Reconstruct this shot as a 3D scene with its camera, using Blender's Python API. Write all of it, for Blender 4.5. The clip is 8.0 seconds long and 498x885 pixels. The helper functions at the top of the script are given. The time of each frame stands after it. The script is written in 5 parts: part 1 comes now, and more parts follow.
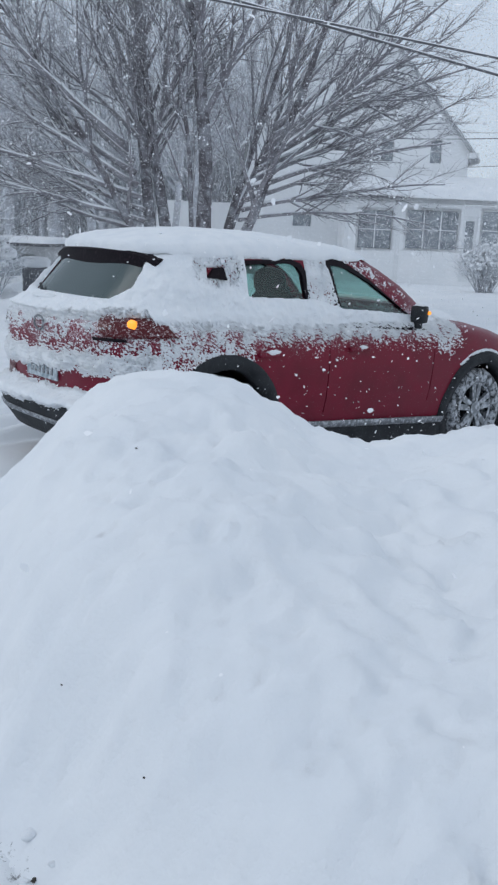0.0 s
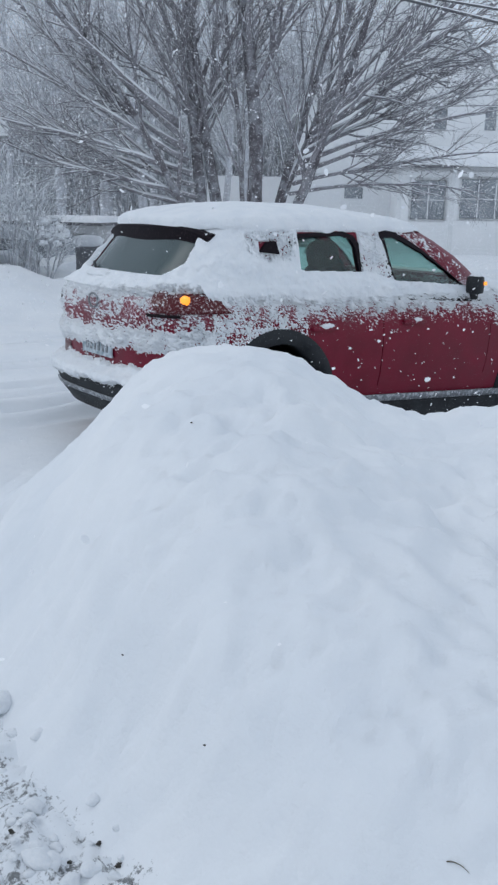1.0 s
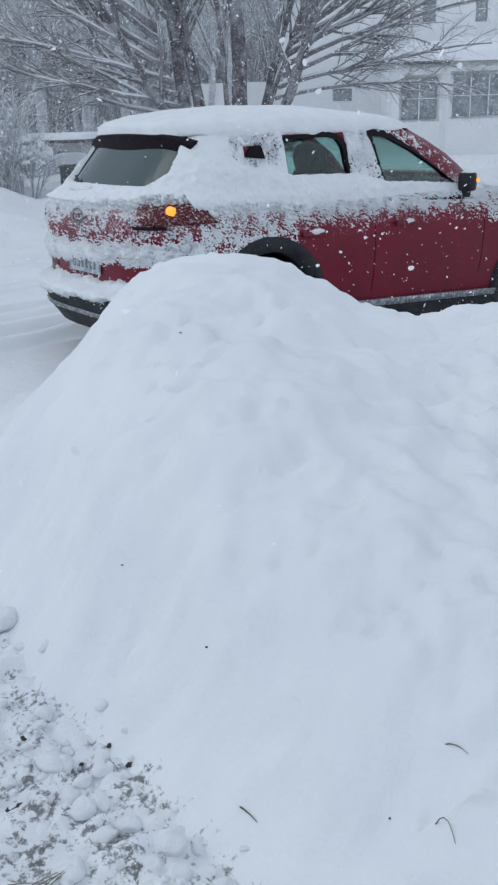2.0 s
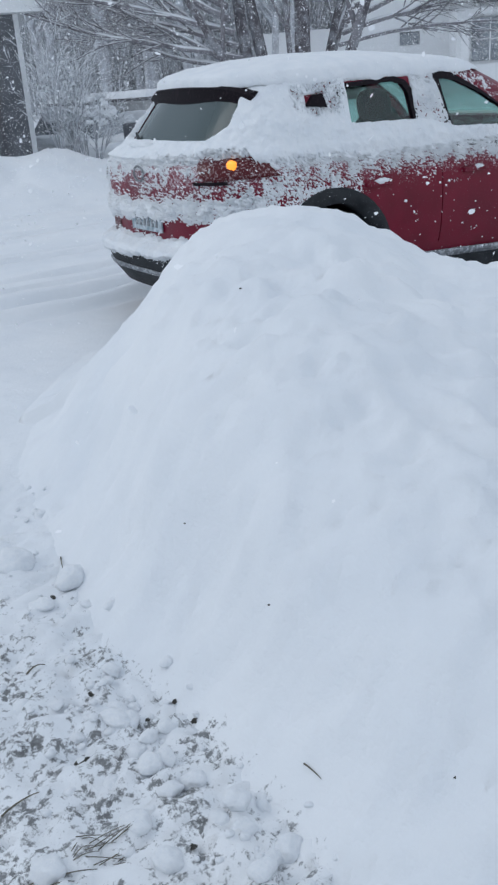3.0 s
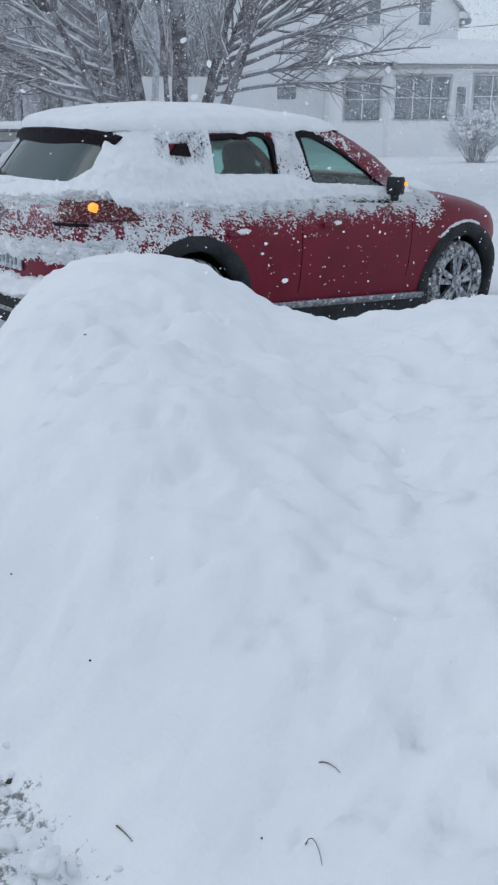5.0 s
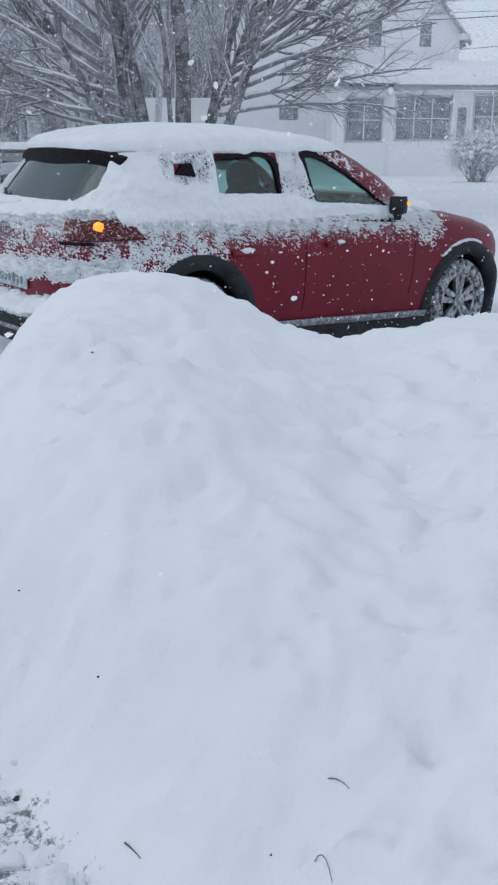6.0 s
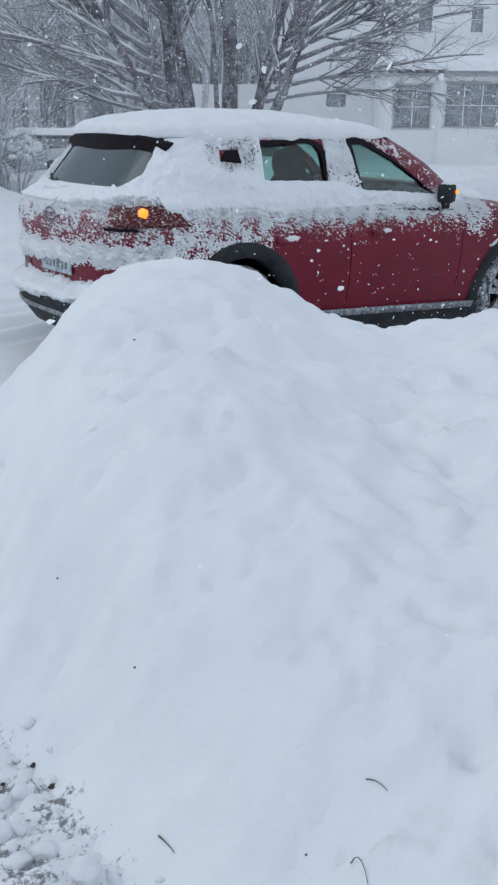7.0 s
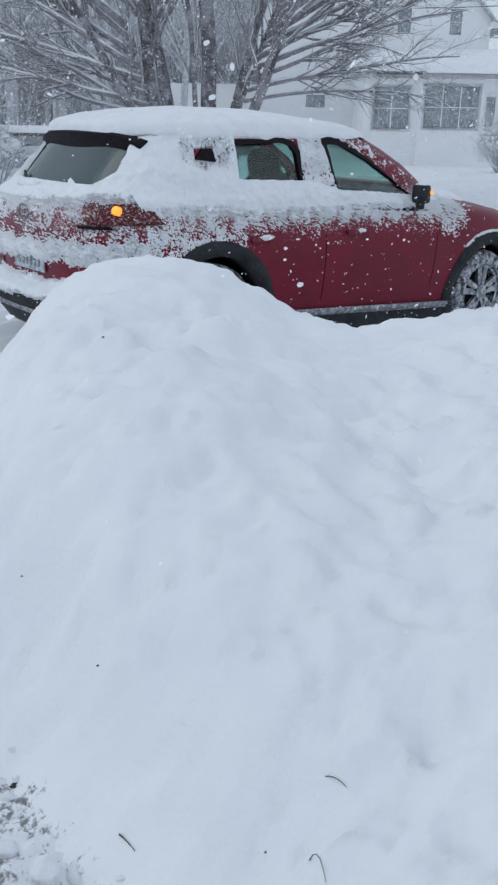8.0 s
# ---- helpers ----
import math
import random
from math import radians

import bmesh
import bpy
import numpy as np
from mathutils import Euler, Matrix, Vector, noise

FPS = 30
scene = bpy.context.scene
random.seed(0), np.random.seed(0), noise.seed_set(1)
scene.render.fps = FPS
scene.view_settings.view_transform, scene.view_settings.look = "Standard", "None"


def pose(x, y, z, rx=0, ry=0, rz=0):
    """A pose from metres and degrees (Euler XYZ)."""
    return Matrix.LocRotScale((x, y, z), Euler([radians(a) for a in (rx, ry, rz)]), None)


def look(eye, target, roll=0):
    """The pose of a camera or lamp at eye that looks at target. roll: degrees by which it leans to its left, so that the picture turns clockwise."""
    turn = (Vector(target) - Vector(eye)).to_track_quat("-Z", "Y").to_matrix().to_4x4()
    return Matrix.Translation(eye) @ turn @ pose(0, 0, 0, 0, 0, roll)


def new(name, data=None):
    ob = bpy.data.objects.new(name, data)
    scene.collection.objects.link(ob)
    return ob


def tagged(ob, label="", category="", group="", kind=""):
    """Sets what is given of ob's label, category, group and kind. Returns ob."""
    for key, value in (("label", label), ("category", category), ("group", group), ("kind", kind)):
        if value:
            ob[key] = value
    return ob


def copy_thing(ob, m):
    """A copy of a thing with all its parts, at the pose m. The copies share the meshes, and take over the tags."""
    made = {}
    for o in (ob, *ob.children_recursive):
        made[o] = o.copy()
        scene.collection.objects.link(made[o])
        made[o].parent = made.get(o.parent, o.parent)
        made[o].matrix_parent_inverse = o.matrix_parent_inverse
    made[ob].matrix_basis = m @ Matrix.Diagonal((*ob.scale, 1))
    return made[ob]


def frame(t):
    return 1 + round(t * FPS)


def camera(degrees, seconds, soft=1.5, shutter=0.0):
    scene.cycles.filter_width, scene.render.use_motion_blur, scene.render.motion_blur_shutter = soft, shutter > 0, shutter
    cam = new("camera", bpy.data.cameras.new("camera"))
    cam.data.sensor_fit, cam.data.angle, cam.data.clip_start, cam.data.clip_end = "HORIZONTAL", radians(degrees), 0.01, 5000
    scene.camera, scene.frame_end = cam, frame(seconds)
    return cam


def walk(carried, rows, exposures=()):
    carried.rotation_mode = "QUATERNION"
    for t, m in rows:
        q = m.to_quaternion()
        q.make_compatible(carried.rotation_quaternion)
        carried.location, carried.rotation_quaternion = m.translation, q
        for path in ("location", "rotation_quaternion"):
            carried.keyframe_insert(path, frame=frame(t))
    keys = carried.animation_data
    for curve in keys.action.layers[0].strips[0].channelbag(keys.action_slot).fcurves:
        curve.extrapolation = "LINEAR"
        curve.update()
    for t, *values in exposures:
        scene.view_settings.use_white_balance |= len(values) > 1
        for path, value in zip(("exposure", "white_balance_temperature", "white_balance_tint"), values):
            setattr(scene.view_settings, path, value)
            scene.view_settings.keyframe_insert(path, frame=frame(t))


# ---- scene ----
cam = camera(30.3, 8.0, soft=2.4)

PATH = [
    (0, (-3.617, -5.395, 1.562), (-2.353, -3.909, 1.121), 2.6),
    (0.5, (-3.627, -5.395, 1.569), (-2.367, -3.907, 1.12), 2.3),
    (1, (-3.627, -5.398, 1.554), (-2.46, -3.851, 1.059), 1.2),
    (2.5, (-3.579, -5.409, 1.507), (-2.488, -3.904, 0.77), -3.4),
    (3, (-3.558, -5.398, 1.503), (-2.572, -3.826, 0.756), -4.3),
    (3.5, (-3.496, -5.411, 1.505), (-2.492, -3.838, 0.784), -3.0),
    (4, (-3.442, -5.456, 1.523), (-2.331, -3.946, 0.826), -1.1),
    (4.5, (-3.45, -5.453, 1.534), (-2.242, -4.021, 0.836), 0.1),
    (6, (-3.483, -5.455, 1.535), (-2.253, -4.014, 0.895), 0.3),
    (6.5, (-3.476, -5.436, 1.534), (-2.293, -3.96, 0.884), 0.3),
    (7, (-3.463, -5.425, 1.531), (-2.306, -3.935, 0.866), 0.5),
    (7.5, (-3.462, -5.431, 1.532), (-2.3, -3.945, 0.868), 1.0),
    (8, (-3.433, -5.446, 1.524), (-2.242, -3.984, 0.86), 1.1),
]
walk(cam, [(t, look(eye, target, roll)) for t, eye, target, roll in PATH])

# ---- world and light: overcast snowfall, soft bluish daylight ----
world = bpy.data.worlds.new("overcast_sky")
scene.world = world
world.use_nodes = True
wn, wl = world.node_tree.nodes, world.node_tree.links
wn.clear()
w_out = wn.new("ShaderNodeOutputWorld")
w_sky = wn.new("ShaderNodeTexSky")
w_sky.sky_type, w_sky.sun_disc = "NISHITA", False
w_sky.sun_elevation, w_sky.sun_rotation = radians(35), radians(150)
w_bg1, w_bg2, w_add = wn.new("ShaderNodeBackground"), wn.new("ShaderNodeBackground"), wn.new("ShaderNodeAddShader")
w_bg1.inputs["Strength"].default_value = 0.02
w_bg2.inputs["Color"].default_value = (0.62, 0.715, 0.84, 1)
w_bg2.inputs["Strength"].default_value = 0.82
wl.new(w_sky.outputs[0], w_bg1.inputs["Color"])
wl.new(w_bg1.outputs[0], w_add.inputs[0])
wl.new(w_bg2.outputs[0], w_add.inputs[1])
wl.new(w_add.outputs[0], w_out.inputs["Surface"])

sun = new("sun", bpy.data.lights.new("sun", "SUN"))
sun.data.energy, sun.data.angle, sun.data.color = 0.55, radians(35), (1.0, 0.985, 0.97)
sun.matrix_world = look((-8, 5, 8.5), (0, 0, 0))


# ---- materials ----
def mat(name, color, rough=0.6, metal=0.0, **more):
    m = bpy.data.materials.new(name)
    m.use_nodes = True
    b = m.node_tree.nodes["Principled BSDF"]
    b.inputs["Base Color"].default_value = (*color, 1)
    b.inputs["Roughness"].default_value = rough
    b.inputs["Metallic"].default_value = metal
    for key, value in more.items():
        b.inputs[key.replace("_", " ")].default_value = value
    return m


def noise_node(m, scale, detail=4.0, rough=0.55, space="Object"):
    n, l = m.node_tree.nodes, m.node_tree.links
    co, no = n.new("ShaderNodeTexCoord"), n.new("ShaderNodeTexNoise")
    no.inputs["Scale"].default_value, no.inputs["Detail"].default_value, no.inputs["Roughness"].default_value = scale, detail, rough
    l.new(co.outputs[space], no.inputs["Vector"])
    return no.outputs["Fac"]


def ramp(m, fac, stops):
    n, l = m.node_tree.nodes, m.node_tree.links
    r = n.new("ShaderNodeValToRGB")
    while len(r.color_ramp.elements) < len(stops):
        r.color_ramp.elements.new(0.5)
    for e, (p, c) in zip(r.color_ramp.elements, stops):
        e.position, e.color = p, (*c, 1)
    l.new(fac, r.inputs[0])
    return r.outputs[0]


def mix(m, fac, a, b):
    n, l = m.node_tree.nodes, m.node_tree.links
    x = n.new("ShaderNodeMix")
    x.data_type = "RGBA"
    for sock, v in ((x.inputs[0], fac), (x.inputs[6], a), (x.inputs[7], b)):
        if isinstance(v, (int, float)):
            sock.default_value = v
        elif isinstance(v, tuple):
            sock.default_value = (*v, 1)
        else:
            l.new(v, sock)
    return x.outputs[2]


def calc(m, op, a, b=0.0):
    n, l = m.node_tree.nodes, m.node_tree.links
    x = n.new("ShaderNodeMath")
    x.operation = op
    for sock, v in ((x.inputs[0], a), (x.inputs[1], b)):
        if isinstance(v, (int, float)):
            sock.default_value = v
        else:
            l.new(v, sock)
    return x.outputs[0]


def paint(m, color=None, rough=None, bump=None, strength=0.3, distance=0.01):
    n, l = m.node_tree.nodes, m.node_tree.links
    b = n["Principled BSDF"]
    if color is not None:
        l.new(color, b.inputs["Base Color"])
    if rough is not None:
        l.new(rough, b.inputs["Roughness"])
    if bump is not None:
        u = n.new("ShaderNodeBump")
        u.inputs["Strength"].default_value, u.inputs["Distance"].default_value = strength, distance
        l.new(bump, u.inputs["Height"])
        l.new(u.outputs[0], b.inputs["Normal"])
    return m


def up_facing(m, low, high):
    """0 to 1 as the surface turns to the sky, for snow that settles on top."""
    n, l = m.node_tree.nodes, m.node_tree.links
    g, s, r = n.new("ShaderNodeNewGeometry"), n.new("ShaderNodeSeparateXYZ"), n.new("ShaderNodeMapRange")
    l.new(g.outputs["Normal"], s.inputs[0])
    l.new(s.outputs["Z"], r.inputs[0])
    r.inputs[1].default_value, r.inputs[2].default_value = low, high
    return r.outputs[0]


SNOW = (0.86, 0.88, 0.91)


def snow_material(name, fine, coarse, strength):
    m = mat(name, SNOW, 0.75)
    big, small = noise_node(m, coarse, 4), noise_node(m, fine, 6, 0.65)
    col = ramp(m, big, [(0.3, (0.77, 0.80, 0.835)), (0.65, (0.84, 0.858, 0.878))])
    h = calc(m, "ADD", calc(m, "MULTIPLY", big, 2.0), calc(m, "MULTIPLY", small, 0.5))
    return paint(m, col, bump=h, strength=strength, distance=0.03)


M_SNOW = snow_material("fresh_snow", 30, 3.5, 0.35)
M_CARSNOW = snow_material("clinging_snow", 90, 9, 0.5)
M_FLAKE = mat("snowflake", (0.93, 0.94, 0.96), 0.8)

# trodden snow with bare earth and leaf mould showing through
M_GROUND = mat("ground_snow", SNOW, 0.8)
g_big, g_small, g_mid = noise_node(M_GROUND, 1.6, 5), noise_node(M_GROUND, 45, 6, 0.7), noise_node(M_GROUND, 9, 5, 0.6)
g_white = ramp(M_GROUND, g_big, [(0.3, (0.77, 0.80, 0.835)), (0.65, (0.84, 0.858, 0.878))])
g_attr = M_GROUND.node_tree.nodes.new("ShaderNodeAttribute")
g_attr.attribute_name = "bare"
g_mask = ramp(M_GROUND, calc(M_GROUND, "ADD", calc(M_GROUND, "MULTIPLY", g_attr.outputs["Fac"], 0.40), calc(M_GROUND, "ADD", calc(M_GROUND, "MULTIPLY", g_mid, 0.40), calc(M_GROUND, "MULTIPLY", g_small, 0.65))), [(0.93, (0, 0, 0)), (1.24, (1, 1, 1))])
paint(M_GROUND, mix(M_GROUND, calc(M_GROUND, "MULTIPLY", g_mask, 1.0), g_white, ramp(M_GROUND, g_small, [(0.40, (0.03, 0.03, 0.03)), (0.72, (0.30, 0.31, 0.32))])),
      bump=calc(M_GROUND, "ADD", calc(M_GROUND, "MULTIPLY", g_mid, 0.7), calc(M_GROUND, "MULTIPLY", g_small, 0.4)), strength=0.45, distance=0.03)

M_RED = mat("red_paint", (0.16, 0.003, 0.018), 0.42, 0.0, Specular_IOR_Level=0.22, Coat_Weight=0.08)
r_fine, r_big = noise_node(M_RED, 160, 3), noise_node(M_RED, 5, 4)
paint(M_RED, mix(M_RED, ramp(M_RED, r_fine, [(0.66, (0, 0, 0)), (0.78, (0.35, 0.35, 0.35))]), ramp(M_RED, r_big, [(0.3, (0.13, 0.0025, 0.016)), (0.7, (0.18, 0.005, 0.024))]), (0.62, 0.52, 0.56)),
      rough=ramp(M_RED, r_big, [(0.3, (0.28, 0.28, 0.28)), (0.7, (0.5, 0.5, 0.5))]))
# fine dusting of snow on the shoulders of the paint
r_nodes, r_links = M_RED.node_tree.nodes, M_RED.node_tree.links
r_co, r_sep, r_map = r_nodes.new("ShaderNodeTexCoord"), r_nodes.new("ShaderNodeSeparateXYZ"), r_nodes.new("ShaderNodeMapRange")
r_links.new(r_co.outputs["Object"], r_sep.inputs[0])
r_links.new(r_sep.outputs["Z"], r_map.inputs[0])
r_map.inputs[1].default_value, r_map.inputs[2].default_value, r_map.inputs[3].default_value, r_map.inputs[4].default_value = 0.70, 0.98, 0.0, 0.27
r_nose = r_nodes.new("ShaderNodeMapRange")
r_links.new(r_sep.outputs["X"], r_nose.inputs[0])
r_nose.inputs[1].default_value, r_nose.inputs[2].default_value, r_nose.inputs[3].default_value, r_nose.inputs[4].default_value = 0.75, 1.15, 0.0, 0.20
r_high = r_nodes.new("ShaderNodeMapRange")
r_links.new(r_sep.outputs["Z"], r_high.inputs[0])
r_high.inputs[1].default_value, r_high.inputs[2].default_value, r_high.inputs[3].default_value, r_high.inputs[4].default_value = 1.04, 1.12, 0.0, 0.22
r_dust = ramp(M_RED, calc(M_RED, "ADD", noise_node(M_RED, 95, 4, 0.7), calc(M_RED, "ADD", calc(M_RED, "SUBTRACT", calc(M_RED, "SUBTRACT", r_map.outputs[0], r_nose.outputs[0]), r_high.outputs[0]), calc(M_RED, "MULTIPLY", noise_node(M_RED, 9, 3), 0.2))), [(0.80, (0, 0, 0)), (0.95, (0.8, 0.8, 0.8))])
r_under = r_nodes["Principled BSDF"].inputs["Base Color"].links[0].from_socket
paint(M_RED, mix(M_RED, r_dust, r_under, (0.74, 0.74, 0.78)))
M_BLACK = mat("black_plastic", (0.015, 0.017, 0.02), 0.65, Specular_IOR_Level=0.25)
b_fine, b_big = noise_node(M_BLACK, 110, 4), noise_node(M_BLACK, 7, 5)
paint(M_BLACK, mix(M_BLACK, ramp(M_BLACK, b_fine, [(0.64, (0, 0, 0)), (0.80, (0.6, 0.6, 0.6))]), ramp(M_BLACK, b_big, [(0.35, (0.012, 0.014, 0.017)), (0.7, (0.032, 0.035, 0.039))]), (0.6, 0.63, 0.67)), bump=b_fine, strength=0.3, distance=0.004)
M_GLOSS = mat("gloss_black", (0.008, 0.006, 0.008), 0.5, Specular_IOR_Level=0.1)
gl_f = noise_node(M_GLOSS, 60, 4)
paint(M_GLOSS, ramp(M_GLOSS, gl_f, [(0.55, (0.008, 0.005, 0.008)), (0.8, (0.05, 0.035, 0.042))]))
M_CLOTH = mat("seat_cloth", (0.014, 0.016, 0.018), 0.9, Specular_IOR_Level=0.1)
paint(M_CLOTH, ramp(M_CLOTH, noise_node(M_CLOTH, 40), [(0.3, (0.010, 0.011, 0.013)), (0.7, (0.022, 0.025, 0.028))]))
M_GLASS = mat("tinted_glass", (0.52, 0.74, 0.70), 0.04, 0, Transmission_Weight=1.0, IOR=1.45)
M_REARGLASS = mat("dark_rear_glass", (0.085, 0.125, 0.13), 0.15, 0, Transmission_Weight=0.4, IOR=1.45)
M_RUBBER = mat("snowy_tyre", (0.03, 0.032, 0.034), 0.85)
paint(M_RUBBER, mix(M_RUBBER, ramp(M_RUBBER, noise_node(M_RUBBER, 26, 5, 0.7), [(0.42, (0, 0, 0)), (0.6, (0.85, 0.85, 0.85))]), (0.03, 0.032, 0.034), (0.55, 0.58, 0.62)))
M_RIM = mat("silver_alloy", (0.42, 0.44, 0.46), 0.4, 0.6)
paint(M_RIM, mix(M_RIM, ramp(M_RIM, noise_node(M_RIM, 22, 5), [(0.45, (0, 0, 0)), (0.62, (0.8, 0.8, 0.8))]), (0.20, 0.215, 0.23), (0.60, 0.63, 0.67)))
M_LENS = mat("red_lens", (0.16, 0.006, 0.012), 0.3, 0, Specular_IOR_Level=0.3)
paint(M_LENS, mix(M_LENS, ramp(M_LENS, noise_node(M_LENS, 70, 4), [(0.52, (0, 0, 0)), (0.66, (0.6, 0.6, 0.6))]), (0.08, 0.004, 0.007), (0.6, 0.5, 0.52)))
M_AMBER = mat("lit_amber_lamp", (0.8, 0.3, 0.04), 0.3, 0, Emission_Color=(1.0, 0.33, 0.03, 1), Emission_Strength=1.1)
M_SILL = mat("grey_sill_trim", (0.22, 0.235, 0.25), 0.5, 0.3)
paint(M_SILL, mix(M_SILL, ramp(M_SILL, noise_node(M_SILL, 45, 4), [(0.48, (0, 0, 0)), (0.66, (0.8, 0.8, 0.8))]), (0.16, 0.17, 0.185), (0.6, 0.63, 0.67)))
M_PLATE = mat("number_plate", (0.30, 0.36, 0.40), 0.5)
paint(M_PLATE, ramp(M_PLATE, noise_node(M_PLATE, 30, 4), [(0.35, (0.20, 0.27, 0.31)), (0.65, (0.55, 0.60, 0.64))]))


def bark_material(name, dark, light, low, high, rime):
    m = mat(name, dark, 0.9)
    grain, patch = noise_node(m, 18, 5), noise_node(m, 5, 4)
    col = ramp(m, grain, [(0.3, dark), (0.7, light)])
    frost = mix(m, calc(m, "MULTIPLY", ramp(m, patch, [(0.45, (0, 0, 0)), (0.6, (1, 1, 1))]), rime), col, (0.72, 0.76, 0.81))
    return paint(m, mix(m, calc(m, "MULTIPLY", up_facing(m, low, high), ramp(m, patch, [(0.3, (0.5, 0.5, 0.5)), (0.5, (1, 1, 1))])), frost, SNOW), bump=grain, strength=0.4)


M_BARK = bark_material("snowy_bark", (0.085, 0.078, 0.088), (0.17, 0.158, 0.17), 0.40, 0.68, 0.28)
M_TWIG = bark_material("snowy_twigs", (0.17, 0.16, 0.178), (0.29, 0.278, 0.296), 0.35, 0.75, 0.12)
# snowy twigs of far trees and shrubs, base colour paled to imitate haze
M_HAZETWIG = bark_material("hazed_snowy_twigs", (0.38, 0.385, 0.415), (0.50, 0.51, 0.54), 0.25, 0.6, 0.45)

M_SIDING = mat("white_siding", (0.88, 0.89, 0.9), 0.6)
s_n, s_l = M_SIDING.node_tree.nodes, M_SIDING.node_tree.links
s_co, s_wave = s_n.new("ShaderNodeTexCoord"), s_n.new("ShaderNodeTexWave")
s_wave.wave_type, s_wave.bands_direction, s_wave.wave_profile = "BANDS", "Z", "SAW"
s_wave.inputs["Scale"].default_value = 2.6
s_l.new(s_co.outputs["Object"], s_wave.inputs["Vector"])
paint(M_SIDING, ramp(M_SIDING, noise_node(M_SIDING, 1.3, 5), [(0.3, (0.84, 0.855, 0.865)), (0.7, (0.90, 0.905, 0.91))]), bump=s_wave.outputs["Fac"], strength=0.5, distance=0.02)
M_TRIM = mat("white_trim", (0.8, 0.81, 0.82), 0.5)
paint(M_TRIM, ramp(M_TRIM, noise_node(M_TRIM, 6), [(0.3, (0.76, 0.78, 0.79)), (0.7, (0.83, 0.835, 0.84))]))
M_PANE = mat("hazed_window_glass", (0.09, 0.11, 0.13), 0.12)
# dark panes lifted to light grey: haze and reflection held in the colour
paint(M_PANE, ramp(M_PANE, noise_node(M_PANE, 2.2, 5), [(0.3, (0.16, 0.18, 0.20)), (0.7, (0.40, 0.43, 0.46))]))
M_DARKWALL = mat("weathered_hazed_siding", (0.10, 0.105, 0.115), 0.8)
d_n = noise_node(M_DARKWALL, 3.0, 6, 0.7)
# weathered mottling, with both tones raised to stand in for distance haze
paint(M_DARKWALL, ramp(M_DARKWALL, d_n, [(0.3, (0.10, 0.105, 0.12)), (0.7, (0.20, 0.21, 0.225))]), bump=d_n)
M_ROOFEDGE = mat("dark_roof_edge", (0.12, 0.12, 0.13), 0.7)
M_GREYWALL = mat("far_grey_wall", (0.45, 0.46, 0.47), 0.8)
paint(M_GREYWALL, ramp(M_GREYWALL, noise_node(M_GREYWALL, 1.0, 4), [(0.3, (0.38, 0.39, 0.40)), (0.7, (0.52, 0.53, 0.54))]))
M_WIRE = mat("snowy_cable", (0.12, 0.12, 0.13), 0.7)
paint(M_WIRE, mix(M_WIRE, up_facing(M_WIRE, 0.1, 0.5), (0.12, 0.12, 0.13), SNOW))
M_EARTH = mat("dark_earth", (0.03, 0.028, 0.025), 0.9)
paint(M_EARTH, ramp(M_EARTH, noise_node(M_EARTH, 60), [(0.3, (0.02, 0.018, 0.016)), (0.7, (0.09, 0.085, 0.075))]))
M_STRAW = mat("dry_grass", (0.12, 0.11, 0.085), 0.9)
paint(M_STRAW, ramp(M_STRAW, noise_node(M_STRAW, 80), [(0.3, (0.07, 0.065, 0.05)), (0.7, (0.2, 0.18, 0.14))]))


# ---- building helpers ----
def part(name, bm, material, parent=None, label="", smooth=True):
    """Links a bmesh, or (verts, faces), as one mesh object, under a thing or a part."""
    me = bpy.data.meshes.new(name)
    if isinstance(bm, tuple):
        me.from_pydata([tuple(v) for v in bm[0]], [], [tuple(f) for f in bm[1]])
    else:
        bm.to_mesh(me)
        bm.free()
    me.materials.append(material)
    if smooth:
        me.polygons.foreach_set("use_smooth", [True] * len(me.polygons))
    me.update()
    ob = new(name, me)
    if parent is not None:
        ob.parent = parent
    if label:
        tagged(ob, label)
    return ob


def empty(name, x=0.0, y=0.0, z=0.0, rz=0.0):
    ob = new(name)
    ob.empty_display_size = 0.2
    ob.matrix_basis = pose(x, y, z, 0, 0, rz)
    return ob


def box(x0, x1, y0, y1, z0, z1, bevel=0.0, bm=None):
    b = bm or bmesh.new()
    made = bmesh.ops.create_cube(b, size=1.0, matrix=Matrix.Translation(((x0 + x1) / 2, (y0 + y1) / 2, (z0 + z1) / 2)) @ Matrix.Diagonal((x1 - x0, y1 - y0, z1 - z0, 1)))
    if bevel:
        edges = list({e for v in made["verts"] for e in v.link_edges})
        bmesh.ops.bevel(b, geom=edges, offset=bevel, segments=2, affect="EDGES", profile=0.7)
    return b


def prism(points, axis, a, b):
    """A prism over an outline: of (x, z) along y, or of (y, z) along x."""
    bm = bmesh.new()
    place = (lambda p, k: (p[0], k, p[1])) if axis == "y" else (lambda p, k: (k, p[0], p[1]))
    lo, hi = [bm.verts.new(place(p, a)) for p in points], [bm.verts.new(place(p, b)) for p in points]
    bm.faces.new(lo), bm.faces.new(hi)
    for i in range(len(points)):
        j = (i + 1) % len(points)
        bm.faces.new((lo[i], lo[j], hi[j], hi[i]))
    bmesh.ops.recalc_face_normals(bm, faces=bm.faces)
    return bm


